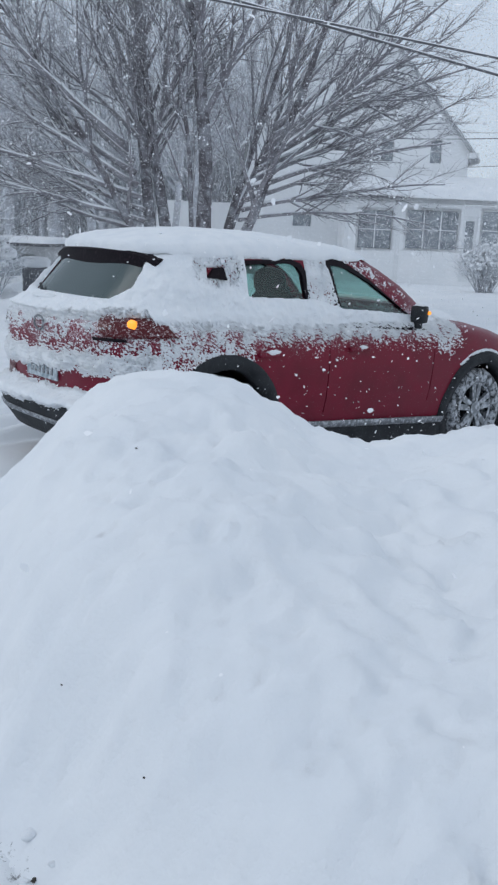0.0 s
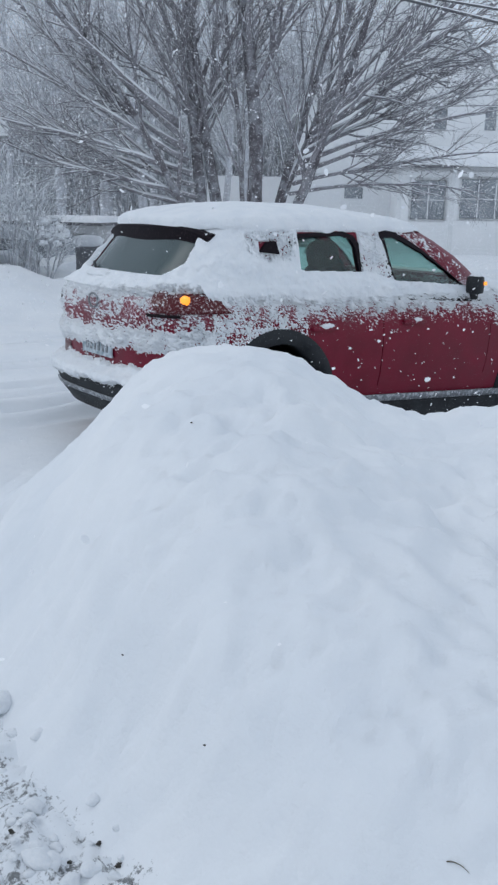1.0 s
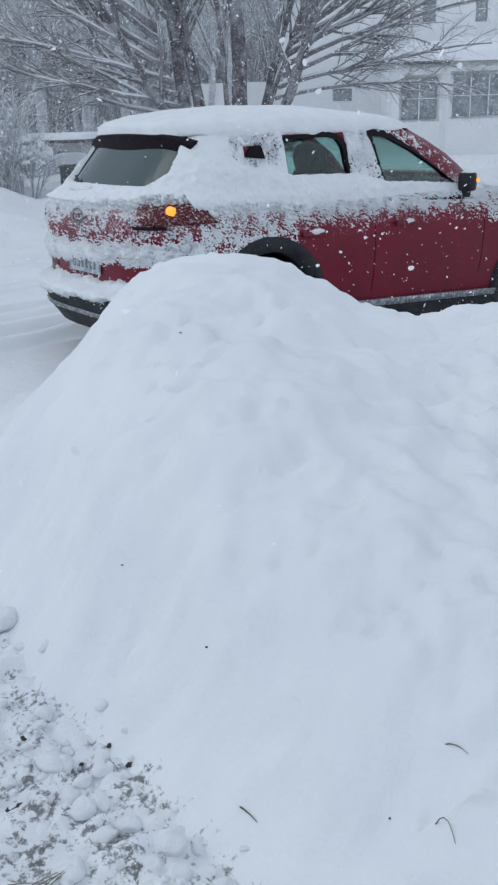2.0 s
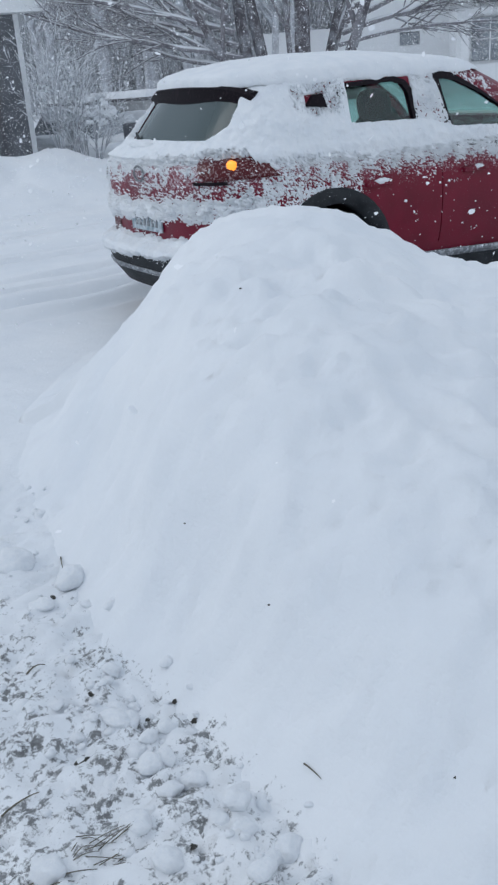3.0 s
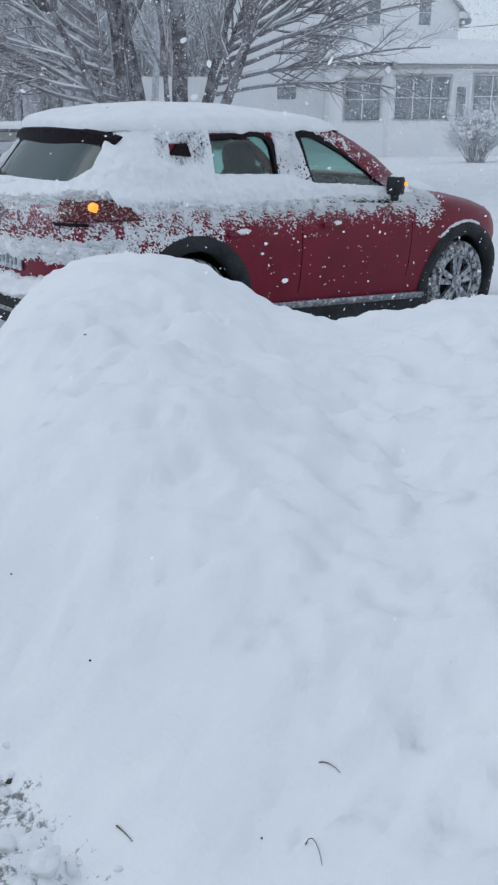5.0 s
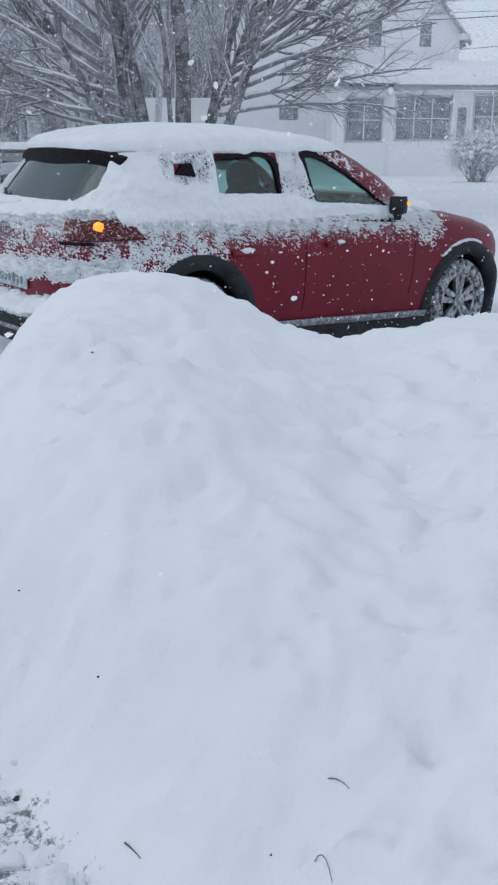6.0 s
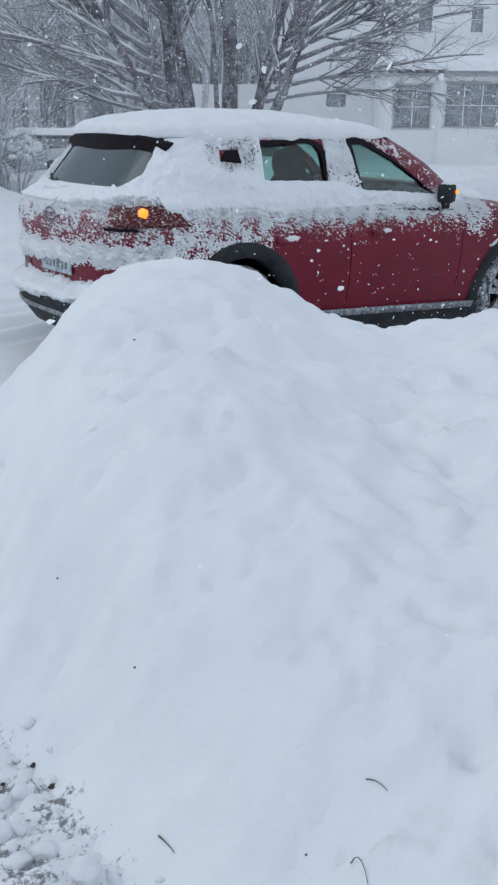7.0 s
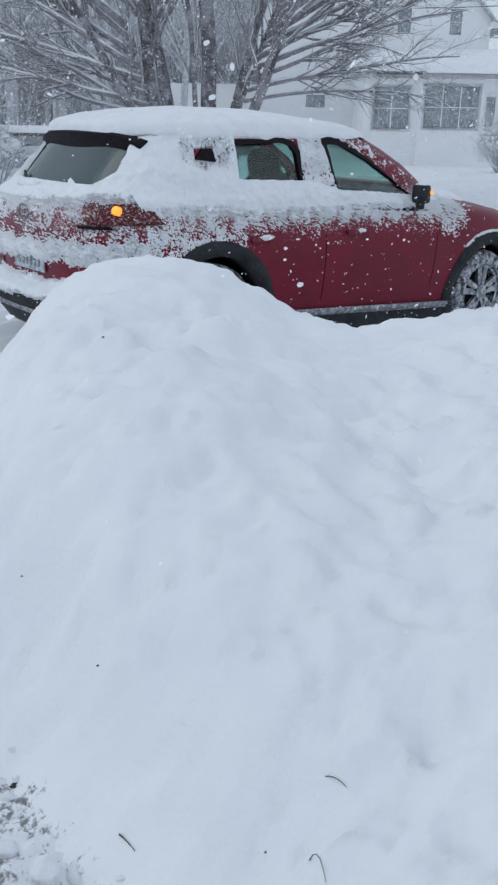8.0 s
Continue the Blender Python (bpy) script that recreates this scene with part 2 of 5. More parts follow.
def carve(outer, tools, operation="DIFFERENCE"):
    """The bmesh left of outer after each tool has been cut away from it, or kept of it."""
    base = bpy.data.meshes.new("rough_shape")
    outer.to_mesh(base)
    outer.free()
    host, rest = new("rough_shape", base), []
    for tool in tools:
        me = bpy.data.meshes.new("cutter_shape")
        tool.to_mesh(me)
        tool.free()
        cutter = new("cutter_shape", me)
        rest.append(cutter)
        mod = host.modifiers.new("cut", "BOOLEAN")
        mod.operation, mod.object, mod.solver = operation, cutter, "EXACT"
    deps = bpy.context.evaluated_depsgraph_get()
    deps.update()
    got = bpy.data.meshes.new_from_object(host.evaluated_get(deps))
    out = bmesh.new()
    out.from_mesh(got)
    for ob in (host, *rest):
        bpy.data.objects.remove(ob)
    return out


def curve_at(table, v):
    return float(np.interp(v, [r[0] for r in table], [r[1] for r in table]))


def tube(path, radii, sides, verts, faces):
    """Appends a tapered tube along path to verts and faces."""
    base, ref = len(verts), Vector((0.31, 0.17, 0.93))
    n = len(path)
    for i, (p, r) in enumerate(zip(path, radii)):
        d = (path[min(i + 1, n - 1)] - path[max(i - 1, 0)]).normalized()
        u = d.cross(ref)
        u = u.normalized() if u.length > 1e-3 else Vector((1, 0, 0))
        v = d.cross(u)
        for k in range(sides):
            a = 2 * math.pi * k / sides
            verts.append(p + (u * math.cos(a) + v * math.sin(a)) * r)
    for i in range(n - 1):
        for k in range(sides):
            a, b = base + i * sides + k, base + i * sides + (k + 1) % sides
            faces.append((a, b, b + sides, a + sides))
    faces.append(tuple(base + k for k in reversed(range(sides))))
    faces.append(tuple(base + (n - 1) * sides + k for k in range(sides)))


# the yard's own axes: s across, d away from where one stands at the snow bank
YARD_X, YARD_Y, YARD_TURN = -3.6, -5.5, radians(39.6)
YF = Vector((math.sin(YARD_TURN), math.cos(YARD_TURN), 0))
YR = Vector((math.cos(YARD_TURN), -math.sin(YARD_TURN), 0))


def yard(s, d, z=0.0):
    return Vector((YARD_X, YARD_Y, z)) + YR * s + YF * d


def fbm(x, y, z, octaves=4):
    return noise.fractal(Vector((x, y, z)), 1.0, 2.0, octaves)


def smooth(a, b, v):
    k = min(1.0, max(0.0, (v - a) / (b - a)))
    return k * k * (3 - 2 * k)


# ---- ground: one snow sheet to the horizon ----
def bareness(s, d):
    """How far the snow is trodden through, in the yard's axes."""
    return smooth(2.6, 0.5, math.hypot(s + 0.95, (d - 1.2) * 0.8))


def ground_z(p):
    """Height of the snow-covered ground at a place in the world."""
    q = p - Vector((YARD_X, YARD_Y, 0))
    s, d = q.dot(YR), q.dot(YF)
    far = math.hypot(s, d)
    z = 0.30 * smooth(11, 26, d) + 0.05 * fbm(p.x * 0.35, p.y * 0.35, 0, 3)
    # plough ridge on the far side of the road
    ridge = smooth(6.5, 0.5, p.x) * math.exp(-((p.y - 8.3) / 1.5) ** 2)
    z += ridge * (0.56 + 0.34 * fbm(p.x * 0.9, p.y * 0.9, 3.1, 4))
    # smooth drift before the house
    z += 0.28 * math.exp(-((s - 7.5) / 4.0) ** 2 - ((d - 21) / 4.5) ** 2)
    # heap before the bin
    z += 0.40 * math.exp(-((s + 4.9) / 1.1) ** 2 - ((d - 17.0) / 0.6) ** 2)
    # wheel ruts along the road
    for rut_y, wide, deep in ((0.80, 0.13, 0.05), (1.2, 0.14, 0.10), (1.62, 0.08, 0.06), (2.0, 0.09, 0.07), (2.9, 0.10, 0.09), (3.25, 0.07, 0.06), (4.3, 0.09, 0.12), (4.7, 0.07, 0.08), (5.9, 0.10, 0.08)):
        off = p.y - rut_y - 0.14 * math.sin(p.x * 0.45 + rut_y)
        groove = math.exp(-(off / wide) ** 4) - 0.45 * math.exp(-((abs(off) - 1.5 * wide) / (0.5 * wide)) ** 2)
        z -= smooth(3.0, -1.0, p.x) * deep * groove * (0.8 + 0.6 * fbm(p.x * 1.2, p.y * 3, 7, 3))
    if far < 7:
        z += bareness(s, d) * (0.036 * abs(fbm(p.x * 12, p.y * 12, 9, 2)) - 0.03 * smooth(0.1, 0.6, fbm(p.x * 7, p.y * 7, 15, 3)))
        z += 0.030 * (1 - far / 7) * fbm(p.x * 5, p.y * 5, 1.7, 4) + 0.045 * (1 - far / 7) * abs(fbm(p.x * 12, p.y * 12, 5, 4))
    return z


def build_ground():
    far = np.geomspace(1, 1500, 46)
    ss = np.concatenate([-8 - far[::-1], np.linspace(-8, -1.6, 110)[:-1], np.linspace(-1.6, 0.3, 95)[:-1], np.linspace(0.3, 4, 40), 4 + far])
    ds = np.concatenate([0.4 - far[::-1], np.linspace(0.4, 3.2, 130)[:-1], np.linspace(3.2, 13, 190), 13 + far])
    verts, faces, bare = [], [], []
    for d in ds:
        for s in ss:
            p = yard(s, d)
            p.z = ground_z(p) if abs(s) < 60 and abs(d) < 60 else 0.3
            verts.append(p)
            bare.append(bareness(s, d))
    n = len(ss)
    for i in range(len(ds) - 1):
        for j in range(n - 1):
            a = i * n + j
            faces.append((a, a + 1, a + n + 1, a + n))
    ob = part("ground", (verts, faces), M_GROUND)
    attr = ob.data.attributes.new("bare", "FLOAT", "POINT")
    attr.data.foreach_set("value", bare)
    tagged(ob, "snow-covered ground with wheel ruts and trodden patches", "ground", kind="structure")


build_ground()

# ---- the heaped snow bank beside the car ----
CREST = [(-1.75, 0.0), (-1.5, 0.14), (-1.36, 0.26), (-1.18, 0.41), (-0.99, 0.60), (-0.85, 0.76), (-0.73, 0.88), (-0.58, 0.94), (-0.44, 0.965), (-0.24, 0.955), (-0.1, 0.92), (0.04, 0.87), (0.23, 0.76),
         (0.39, 0.69), (0.55, 0.665), (0.75, 0.70), (0.91, 0.735), (1.0, 0.775), (1.15, 0.78), (1.5, 0.75), (2.2, 0.72), (3.2, 0.6), (4.2, 0.3), (5.0, 0.0)]
FOOT = [(-1.85, 5.2), (-1.75, 4.4), (-1.55, 3.6), (-1.10, 2.75), (-0.80, 2.2), (-0.53, 1.92), (-0.22, 1.56), (-0.01, 1.27), (0.14, 0.9), (0.4, 0.3), (2.0, -0.3), (5.5, -0.6)]


def foot_distance(s, d):
    best = 9.0
    for (a, b), (c, e) in zip(FOOT, FOOT[1:]):
        ux, uy = c - a, e - b
        k = min(1.0, max(0.0, ((s - a) * ux + (d - b) * uy) / (ux * ux + uy * uy)))
        best = min(best, math.hypot(s - a - ux * k, d - b - uy * k))
    limit = curve_at([(b, a) for a, b in reversed(FOOT)], d)
    return best if s > limit else -best


def bank_z(s, d):
    """Height of the heap above the ground, in the yard's axes."""
    dc = 4.15
    k = foot_distance(s, d)
    rise = (1 - math.exp(-max(0.0, k) / 0.5)) * (0.35 + 0.65 * smooth(0.0, 0.45, k))
    crest_rise = 1 - math.exp(-max(0.05, foot_distance(s, dc)) / 0.5)
    h = curve_at(CREST, s) * min(1.08, rise / max(0.25, crest_rise)) if d < dc else curve_at(CREST, s)
    if d > dc:
        h *= max(0.0, 1 - ((d - dc) / 1.35) ** 1.6) if s < 1.2 else max(0.0, 1 - ((d - dc) / 2.2) ** 1.5)
    if k < 0:
        return -0.1
    lump = 0.050 * fbm(s * 2.4, d * 2.4, 2.0, 3) + 0.042 * fbm(s * 6, d * 6, 4.0, 3) + 0.012 * fbm(s * 14, d * 14, 8.0, 3) - 0.016 * smooth(0.15, 0.5, fbm(s * 8, d * 8, 11.0, 2))
    # slide marks that run down the near face, and a crumbly crest
    lump += 0.022 * fbm((s + 0.35 * d) * 5.5, (d - 0.35 * s) * 1.2, 21.0, 3) * smooth(3.9, 2.6, d) + 0.020 * max(0.0, fbm(s * 17, d * 17, 31.0, 3)) * smooth(3.4, 4.0, d)
    lump -= 0.030 * smooth(0.35, 0.75, fbm(s * 5.0, d * 5.0, 17.0, 2))
    return h + lump * smooth(-0.1, 0.3, k) * (1 - 0.45 * smooth(3.2, 4.0, d)) * (1.0 if h > 0.05 else 0.3)


def build_bank():
    bare, step, verts, faces, index = [], 0.022, [], [], {}
    ns, nd = 330, 300
    for i in range(nd):
        for j in range(ns):
            s, d = -2.0 + j * step, -0.6 + i * step
            h = bank_z(s, d)
            p = yard(s, d)
            p.z = ground_z(p) * 0.5 + h - 0.02
            index[i, j] = len(verts)
            verts.append(p)
            bare.append(bareness(s, d) * smooth(0.30, 0.0, foot_distance(s, d)))
    for i in range(nd - 1):
        for j in range(ns - 1):
            quad = (index[i, j], index[i, j + 1], index[i + 1, j + 1], index[i + 1, j])
            if max(verts[q].z for q in quad) > -0.08:
                faces.append(quad)
    used = sorted({q for f in faces for q in f})
    again = {q: k for k, q in enumerate(used)}
    ob = part("snow_bank", ([verts[q] for q in used], [tuple(again[q] for q in f) for f in faces]), M_GROUND)
    attr = ob.data.attributes.new("bare", "FLOAT", "POINT")
    attr.data.foreach_set("value", [bare[q] for q in used])
    tagged(ob, "high rounded heap of clean white shovelled snow beside the road", "snow bank")


build_bank()

# ---- the car: outline by height; x forward from the rear axle, y to its left ----
FRONT = [(0.220, 3.300), (0.300, 3.380), (0.450, 3.460), (0.600, 3.480), (0.720, 3.440), (0.800, 3.320), (0.860, 3.130), (0.911, 2.880), (0.954, 2.660), (0.998, 2.400), (1.041, 2.300), (1.117, 2.180), (1.226, 2.020), (1.334, 1.800), (1.421, 1.600), (1.475, 1.400), (1.518, 1.060), (1.546, 0.660), (1.556, 0.350)]
REAR = [(0.220, -0.770), (0.300, -0.830), (0.380, -0.860), (0.470, -0.875), (0.505, -0.865), (0.530, -0.810), (0.620, -0.800), (0.700, -0.820), (0.800, -0.815), (0.900, -0.830), (0.976, -0.820), (1.030, -0.780), (1.085, -0.700), (1.139, -0.640), (1.226, -0.570), (1.334, -0.480), (1.421, -0.410), (1.475, -0.390), (1.518, -0.320), (1.546, -0.100), (1.556, 0.250)]
WIDE = [(0.220, 0.840), (0.300, 0.855), (0.450, 0.885), (0.600, 0.895), (0.720, 0.895), (0.820, 0.885), (0.900, 0.870), (0.976, 0.845), (1.030, 0.815), (1.074, 0.785), (1.139, 0.760), (1.226, 0.738), (1.334, 0.714), (1.421, 0.680), (1.475, 0.612), (1.518, 0.480), (1.546, 0.280), (1.556, 0.050)]


def car_outline(z, u, grow=0.0):
    """A point of the car's plan at height z; u runs 0 to 1 from the tail's middle round its right side, the nose and back."""
    a = 2 * math.pi * u
    c, s = math.cos(a), math.sin(a)
    xr, xf, w = curve_at(REAR, z) - grow, curve_at(FRONT, z) + grow, curve_at(WIDE, z) + grow
    lr, lf = min(0.62, (xf - xr) * 0.5), min(1.15, (xf - xr) * 0.5)
    e = 0.60 if c > 0 else 0.50 - 0.10 * smooth(0.98, 1.15, z)
    if c > 0:
        x = xr + lr - lr * c ** e
    else:
        x = xf - lf + lf * (-c) ** e
    y = -math.copysign(abs(s) ** e, s) * w
    return Vector((x, y, z))


def evened(z, n, grow=0.0, a=0.0, b=1.0):
    """n points of the outline at even steps of length."""
    raw = [car_outline(z, a + (b - a) * i / 400, grow) for i in range(401)]
    run = np.concatenate([[0], np.cumsum([(q - p).length for p, q in zip(raw, raw[1:])])])
    want = np.linspace(0, run[-1], n)
    return [Vector((float(np.interp(v, run, [p.x for p in raw])), float(np.interp(v, run, [p.y for p in raw])), z)) for v in want]


def car_solid(levels, n, grow=0.0):
    bm = bmesh.new()
    rings = [[bm.verts.new(p) for p in evened(z, n + 1, grow)[:-1]] for z in levels]
    for lo, hi in zip(rings, rings[1:]):
        for i in range(n):
            j = (i + 1) % n
            bm.faces.new((lo[i], lo[j], hi[j], hi[i]))
    bm.faces.new(rings[0]), bm.faces.new(rings[-1])
    bmesh.ops.recalc_face_normals(bm, faces=bm.faces)
    return bm


def band(z0, z1, x_keep, grow, thick, rows=6, n=260):
    """A thick strip that follows the car's skin between two heights, where x_keep(point) holds; right side and tail, left side alike."""
    bm = bmesh.new()
    zs = [z0 + (z1 - z0) * i / rows for i in range(rows + 1)]
    outer, inner = [evened(z, n, grow) for z in zs], [evened(z, n, grow - thick) for z in zs]
    keep = [x_keep(p) for p in outer[0]]
    made = {}

    def vert(tag, i, j, p):
        if (tag, i, j) not in made:
            made[tag, i, j] = bm.verts.new(p)
        return made[tag, i, j]
    for j in range(n - 1):
        if not (keep[j] and keep[j + 1]):
            continue
        for i in range(rows):
            for tag, grid in (("o", outer), ("i", inner)):
                bm.faces.new([vert(tag, a, b, grid[a][b]) for a, b in ((i, j), (i, j + 1), (i + 1, j + 1), (i + 1, j))])
        for i in (0, rows):
            bm.faces.new((vert("o", i, j, outer[i][j]), vert("o", i, j + 1, outer[i][j + 1]), vert("i", i, j + 1, inner[i][j + 1]), vert("i", i, j, inner[i][j])))
    bmesh.ops.recalc_face_normals(bm, faces=bm.faces)
    return bm


# axle places along the car and the hub heights; the front wheels have sunk into a rut
AXLES, HUB, ARCH = (0.0, 2.70), {0.0: 0.335, 2.70: 0.235}, 0.400
LEVELS = [0.220, 0.260, 0.300, 0.380, 0.450, 0.490, 0.505, 0.530, 0.580, 0.660, 0.740, 0.800, 0.860, 0.911, 0.954, 0.998, 1.041, 1.085, 1.139, 1.226, 1.334, 1.421, 1.475, 1.518, 1.546, 1.556]
REAR_WIN = [(0.250, 1.117), (0.235, 1.335), (0.275, 1.375), (0.660, 1.388), (0.735, 1.365), (0.775, 1.310), (0.800, 1.085)]
FRONT_WIN = [(1.110, 1.020), (1.035, 1.378), (1.110, 1.380), (1.200, 1.360), (1.430, 1.262), (1.650, 1.140), (1.890, 0.985)]
FAR_WIN = [(1.060, 1.020), (1.000, 1.392), (1.300, 1.392), (1.540, 1.345), (1.760, 1.245), (1.960, 1.100), (1.980, 1.020)]
QUARTER_WIN = [(-0.060, 1.285), (0.000, 1.345), (0.070, 1.350), (0.090, 1.270)]
HATCH_WIN = [(-0.640, 1.085), (-0.530, 1.415), (0.530, 1.415), (0.640, 1.085)]
SCREEN_WIN = [(-0.680, 1.074), (-0.570, 1.421), (0.570, 1.421), (0.680, 1.074)]


def arch_disc(x, radius, y0, y1, steps=40):
    return prism([(x + radius * math.cos(2 * math.pi * i / steps), HUB[x] + radius * math.sin(2 * math.pi * i / steps)) for i in range(steps)], "y", y0, y1)


def arch_ring(x, side, r0, r1, inner, proud):
    """A half ring round a wheel opening, from deep inside to just proud of the skin."""
    bm, rows = bmesh.new(), []
    for i in range(49):
        a = radians(-32) + radians(244) * i / 48
        c, s = math.cos(a), math.sin(a)
        row = []
        for r, k in ((r0, 0), (r0, 1), (r1 - 0.012, 1), (r1, 0.9), (r1, 0)):
            z = HUB[x] + r * s
            w = curve_at(WIDE, max(0.22, z)) + proud
            row.append(bm.verts.new((x + r * c, side * (inner + (w - inner) * k), z)))
        rows.append(row)
    for p, q in zip(rows, rows[1:]):
        for i in range(5):
            bm.faces.new((p[i], p[(i + 1) % 5], q[(i + 1) % 5], q[i]))
    bm.faces.new(rows[0]), bm.faces.new(rows[-1])
    bmesh.ops.recalc_face_normals(bm, faces=bm.faces)
    return bm


def pad(centre, half, power):
    """A cushion: an ellipsoid squared off by the power."""
    b = bmesh.new()
    bmesh.ops.create_uvsphere(b, u_segments=28, v_segments=18, radius=1)
    for v in b.verts:
        v.co = Vector([centre[i] + half[i] * math.copysign(abs(v.co[i]) ** power, v.co[i]) for i in range(3)])
    return b


def build_car():
    car = empty("car", 1.3, 0, 0)
    off = Matrix.Translation((-1.3, 0, 0))
    tagged(car, "red compact crossover car parked half buried in fresh snow", "car")

    def cp(name, bm, material, parent=car, label="", smooth=True):
        if not isinstance(bm, tuple) and parent is car:
            bmesh.ops.transform(bm, matrix=off, verts=bm.verts)
        return part(name, bm, material, parent, label, smooth)

    # painted shell with wheel arches, window openings and hollow cabin
    wins = lambda: [prism(REAR_WIN, "y", -1, 1), prism(FRONT_WIN, "y", -1, 0), prism(FAR_WIN, "y", 0, 1), prism(HATCH_WIN, "x", -1.0, 0.0), prism(SCREEN_WIN, "x", 1.3, 2.6)]
    cabin = car_solid([0.50, 0.60, 0.80, 0.954, 1.041, 1.139, 1.226, 1.334, 1.421, 1.475, 1.505], 96, -0.045)
    for v in cabin.verts:
        v.co.x = min(v.co.x, 1.98)
    arches = [arch_disc(x, ARCH, -1.2, 1.2) for x in AXLES]
    seams = [prism([(0.90, 0.36), (0.908, 0.36), (0.928, 1.0), (0.92, 1.0)], "y", -1, -0.6), prism([(2.03, 0.36), (2.038, 0.36), (2.068, 0.92), (2.06, 0.92)], "y", -1, -0.6)]
    body = carve(car_solid(LEVELS, 128), [cabin] + arches + wins() + seams)
    ob = cp("body", body, M_RED, label="snow-spattered dark red painted body")
    ob.data.polygons.foreach_set("use_smooth", [True] * len(ob.data.polygons))
    ob.data.set_sharp_from_angle(angle=radians(28))
    # glass
    shell = carve(car_solid(LEVELS[13:], 128, -0.012), [car_solid(LEVELS[13:-2] + [1.55], 128, -0.017)])
    for name, tool, m in (("rear_door_window", prism([(x, z) for x, z in REAR_WIN], "y", -1, 0), M_GLASS), ("front_door_window", prism(FRONT_WIN, "y", -1, 0), M_GLASS),
                          ("rear_door_window", prism(REAR_WIN, "y", 0, 1), M_GLASS), ("front_door_window", prism(FAR_WIN, "y", 0, 1), M_GLASS),
                          ("rear_screen", prism(HATCH_WIN, "x", -1.0, 0.0), M_REARGLASS), ("windscreen", prism(SCREEN_WIN, "x", 1.2, 2.6), M_GLASS)):
        pane = carve(shell.copy(), [tool], "INTERSECT")
        glass = cp(name, pane, m, smooth=False)
        glass.visible_shadow = False
    for y0, y1 in ((-1, 0), (0, 1)):
        skin = carve(car_solid(LEVELS[13:], 128, 0.026), [car_solid(LEVELS[12:], 128, -0.02)])
        cp("quarter_window", carve(skin, [prism(QUARTER_WIN, "y", y0, y1)], "INTERSECT"), M_GLOSS, smooth=False)
    # black window surrounds of the side doors
    for y0, y1, fore in ((-1, 0, FRONT_WIN), (0, 1, FAR_WIN)):
        for outline in (REAR_WIN, fore):
            cx, cz = sum(p[0] for p in outline) / len(outline), sum(p[1] for p in outline) / len(outline)
            big = [(cx + (x - cx) * 1.15, cz + (z - cz) * (1.22 if outline is REAR_WIN else 1.34)) for x, z in outline]
            small = [(cx + (x - cx) * 0.95, cz + (z - cz) * 0.94) for x, z in outline]
            ring = carve(carve(car_solid(LEVELS[13:], 128, 0.006), [car_solid(LEVELS[12:], 128, -0.02)]), [prism(big, "y", y0, y1)], "INTERSECT")
            cp("window_surround", carve(ring, [prism(small, "y", -1, 1)]), M_GLOSS, smooth=False)
    # black cladding: bumper, sills, arches
    rear_cut = lambda p: p.x < -0.36
    front_cut = lambda p: p.x > 3.05
    cp("rear_bumper", band(0.215, 0.475, rear_cut, 0.012, 0.05), M_BLACK, label="black plastic lower rear bumper")
    cp("bumper_insert", band(0.33, 0.36, lambda p: p.x < -0.62 and abs(p.y) < 0.68, 0.024, 0.03, 2), M_SILL)
    cp("front_bumper", band(0.215, 0.40, front_cut, 0.012, 0.05), M_BLACK)
    for side in (-1, 1):
        inside = lambda p, q=side: p.y * q > 0.3 and 0.40 < p.x < 2.27
        for nm, strip, m, tag in (("sill", band(0.13, 0.29, inside, 0.012, 0.06), M_BLACK, ""), ("sill_trim", band(0.272, 0.318, inside, 0.022, 0.05, 2), M_SILL, "snow-dusted grey sill trim")):
            for v in strip.verts:
                v.co.z -= 0.064 * (v.co.x - 0.6)
            cp(nm, strip, m, label=tag)
        cp("jacking_rail", box(0.75, 2.15, *sorted((side * 0.80, side * 0.74)), 0.02, 0.2, 0.02), M_BLACK)
        for x in AXLES:
            cp("wheel_arch", arch_ring(x, side, ARCH - 0.012, ARCH + 0.085, 0.70, 0.016), M_BLACK, label="black plastic wheel arch trim")
            cp("arch_liner", arch_ring(x, side, ARCH - 0.004, ARCH + 0.004, 0.45, -0.02), M_BLACK)
    # underbody
    cp("underbody", box(-0.55, 3.1, -0.74, 0.74, 0.2, 0.3, 0.03), M_BLACK)
    # wheels
    for x in AXLES:
        for side in (-1, 1):
            wheel = empty("wheel", x - 1.3, side * 0.765, HUB[x])
            wheel.parent = car
            verts, faces = [], []
            prof = [(0.215, 0.09), (0.235, 0.108), (0.28, 0.112), (0.315, 0.10), (0.332, 0.07), (0.335, 0.0), (0.332, -0.07), (0.315, -0.10), (0.235, -0.108), (0.215, -0.09)]
            for i in range(48):
                a = 2 * math.pi * i / 48
                verts += [Vector((r * math.cos(a), y, r * math.sin(a))) for r, y in prof]
            m_ = len(prof)
            for i in range(48):
                for j in range(m_):
                    a, b = i * m_ + j, ((i + 1) % 48) * m_ + j
                    c, d = i * m_ + (j + 1) % m_, ((i + 1) % 48) * m_ + (j + 1) % m_
                    faces.append((a, b, d, c))
            part("tyre", (verts, faces), M_RUBBER, wheel, "snow-caked black rubber tyre")
            rim = bmesh.new()
            bmesh.ops.create_cone(rim, cap_ends=False, segments=40, radius1=0.222, radius2=0.222, depth=0.17, matrix=Matrix.Rotation(radians(90), 4, "X"))
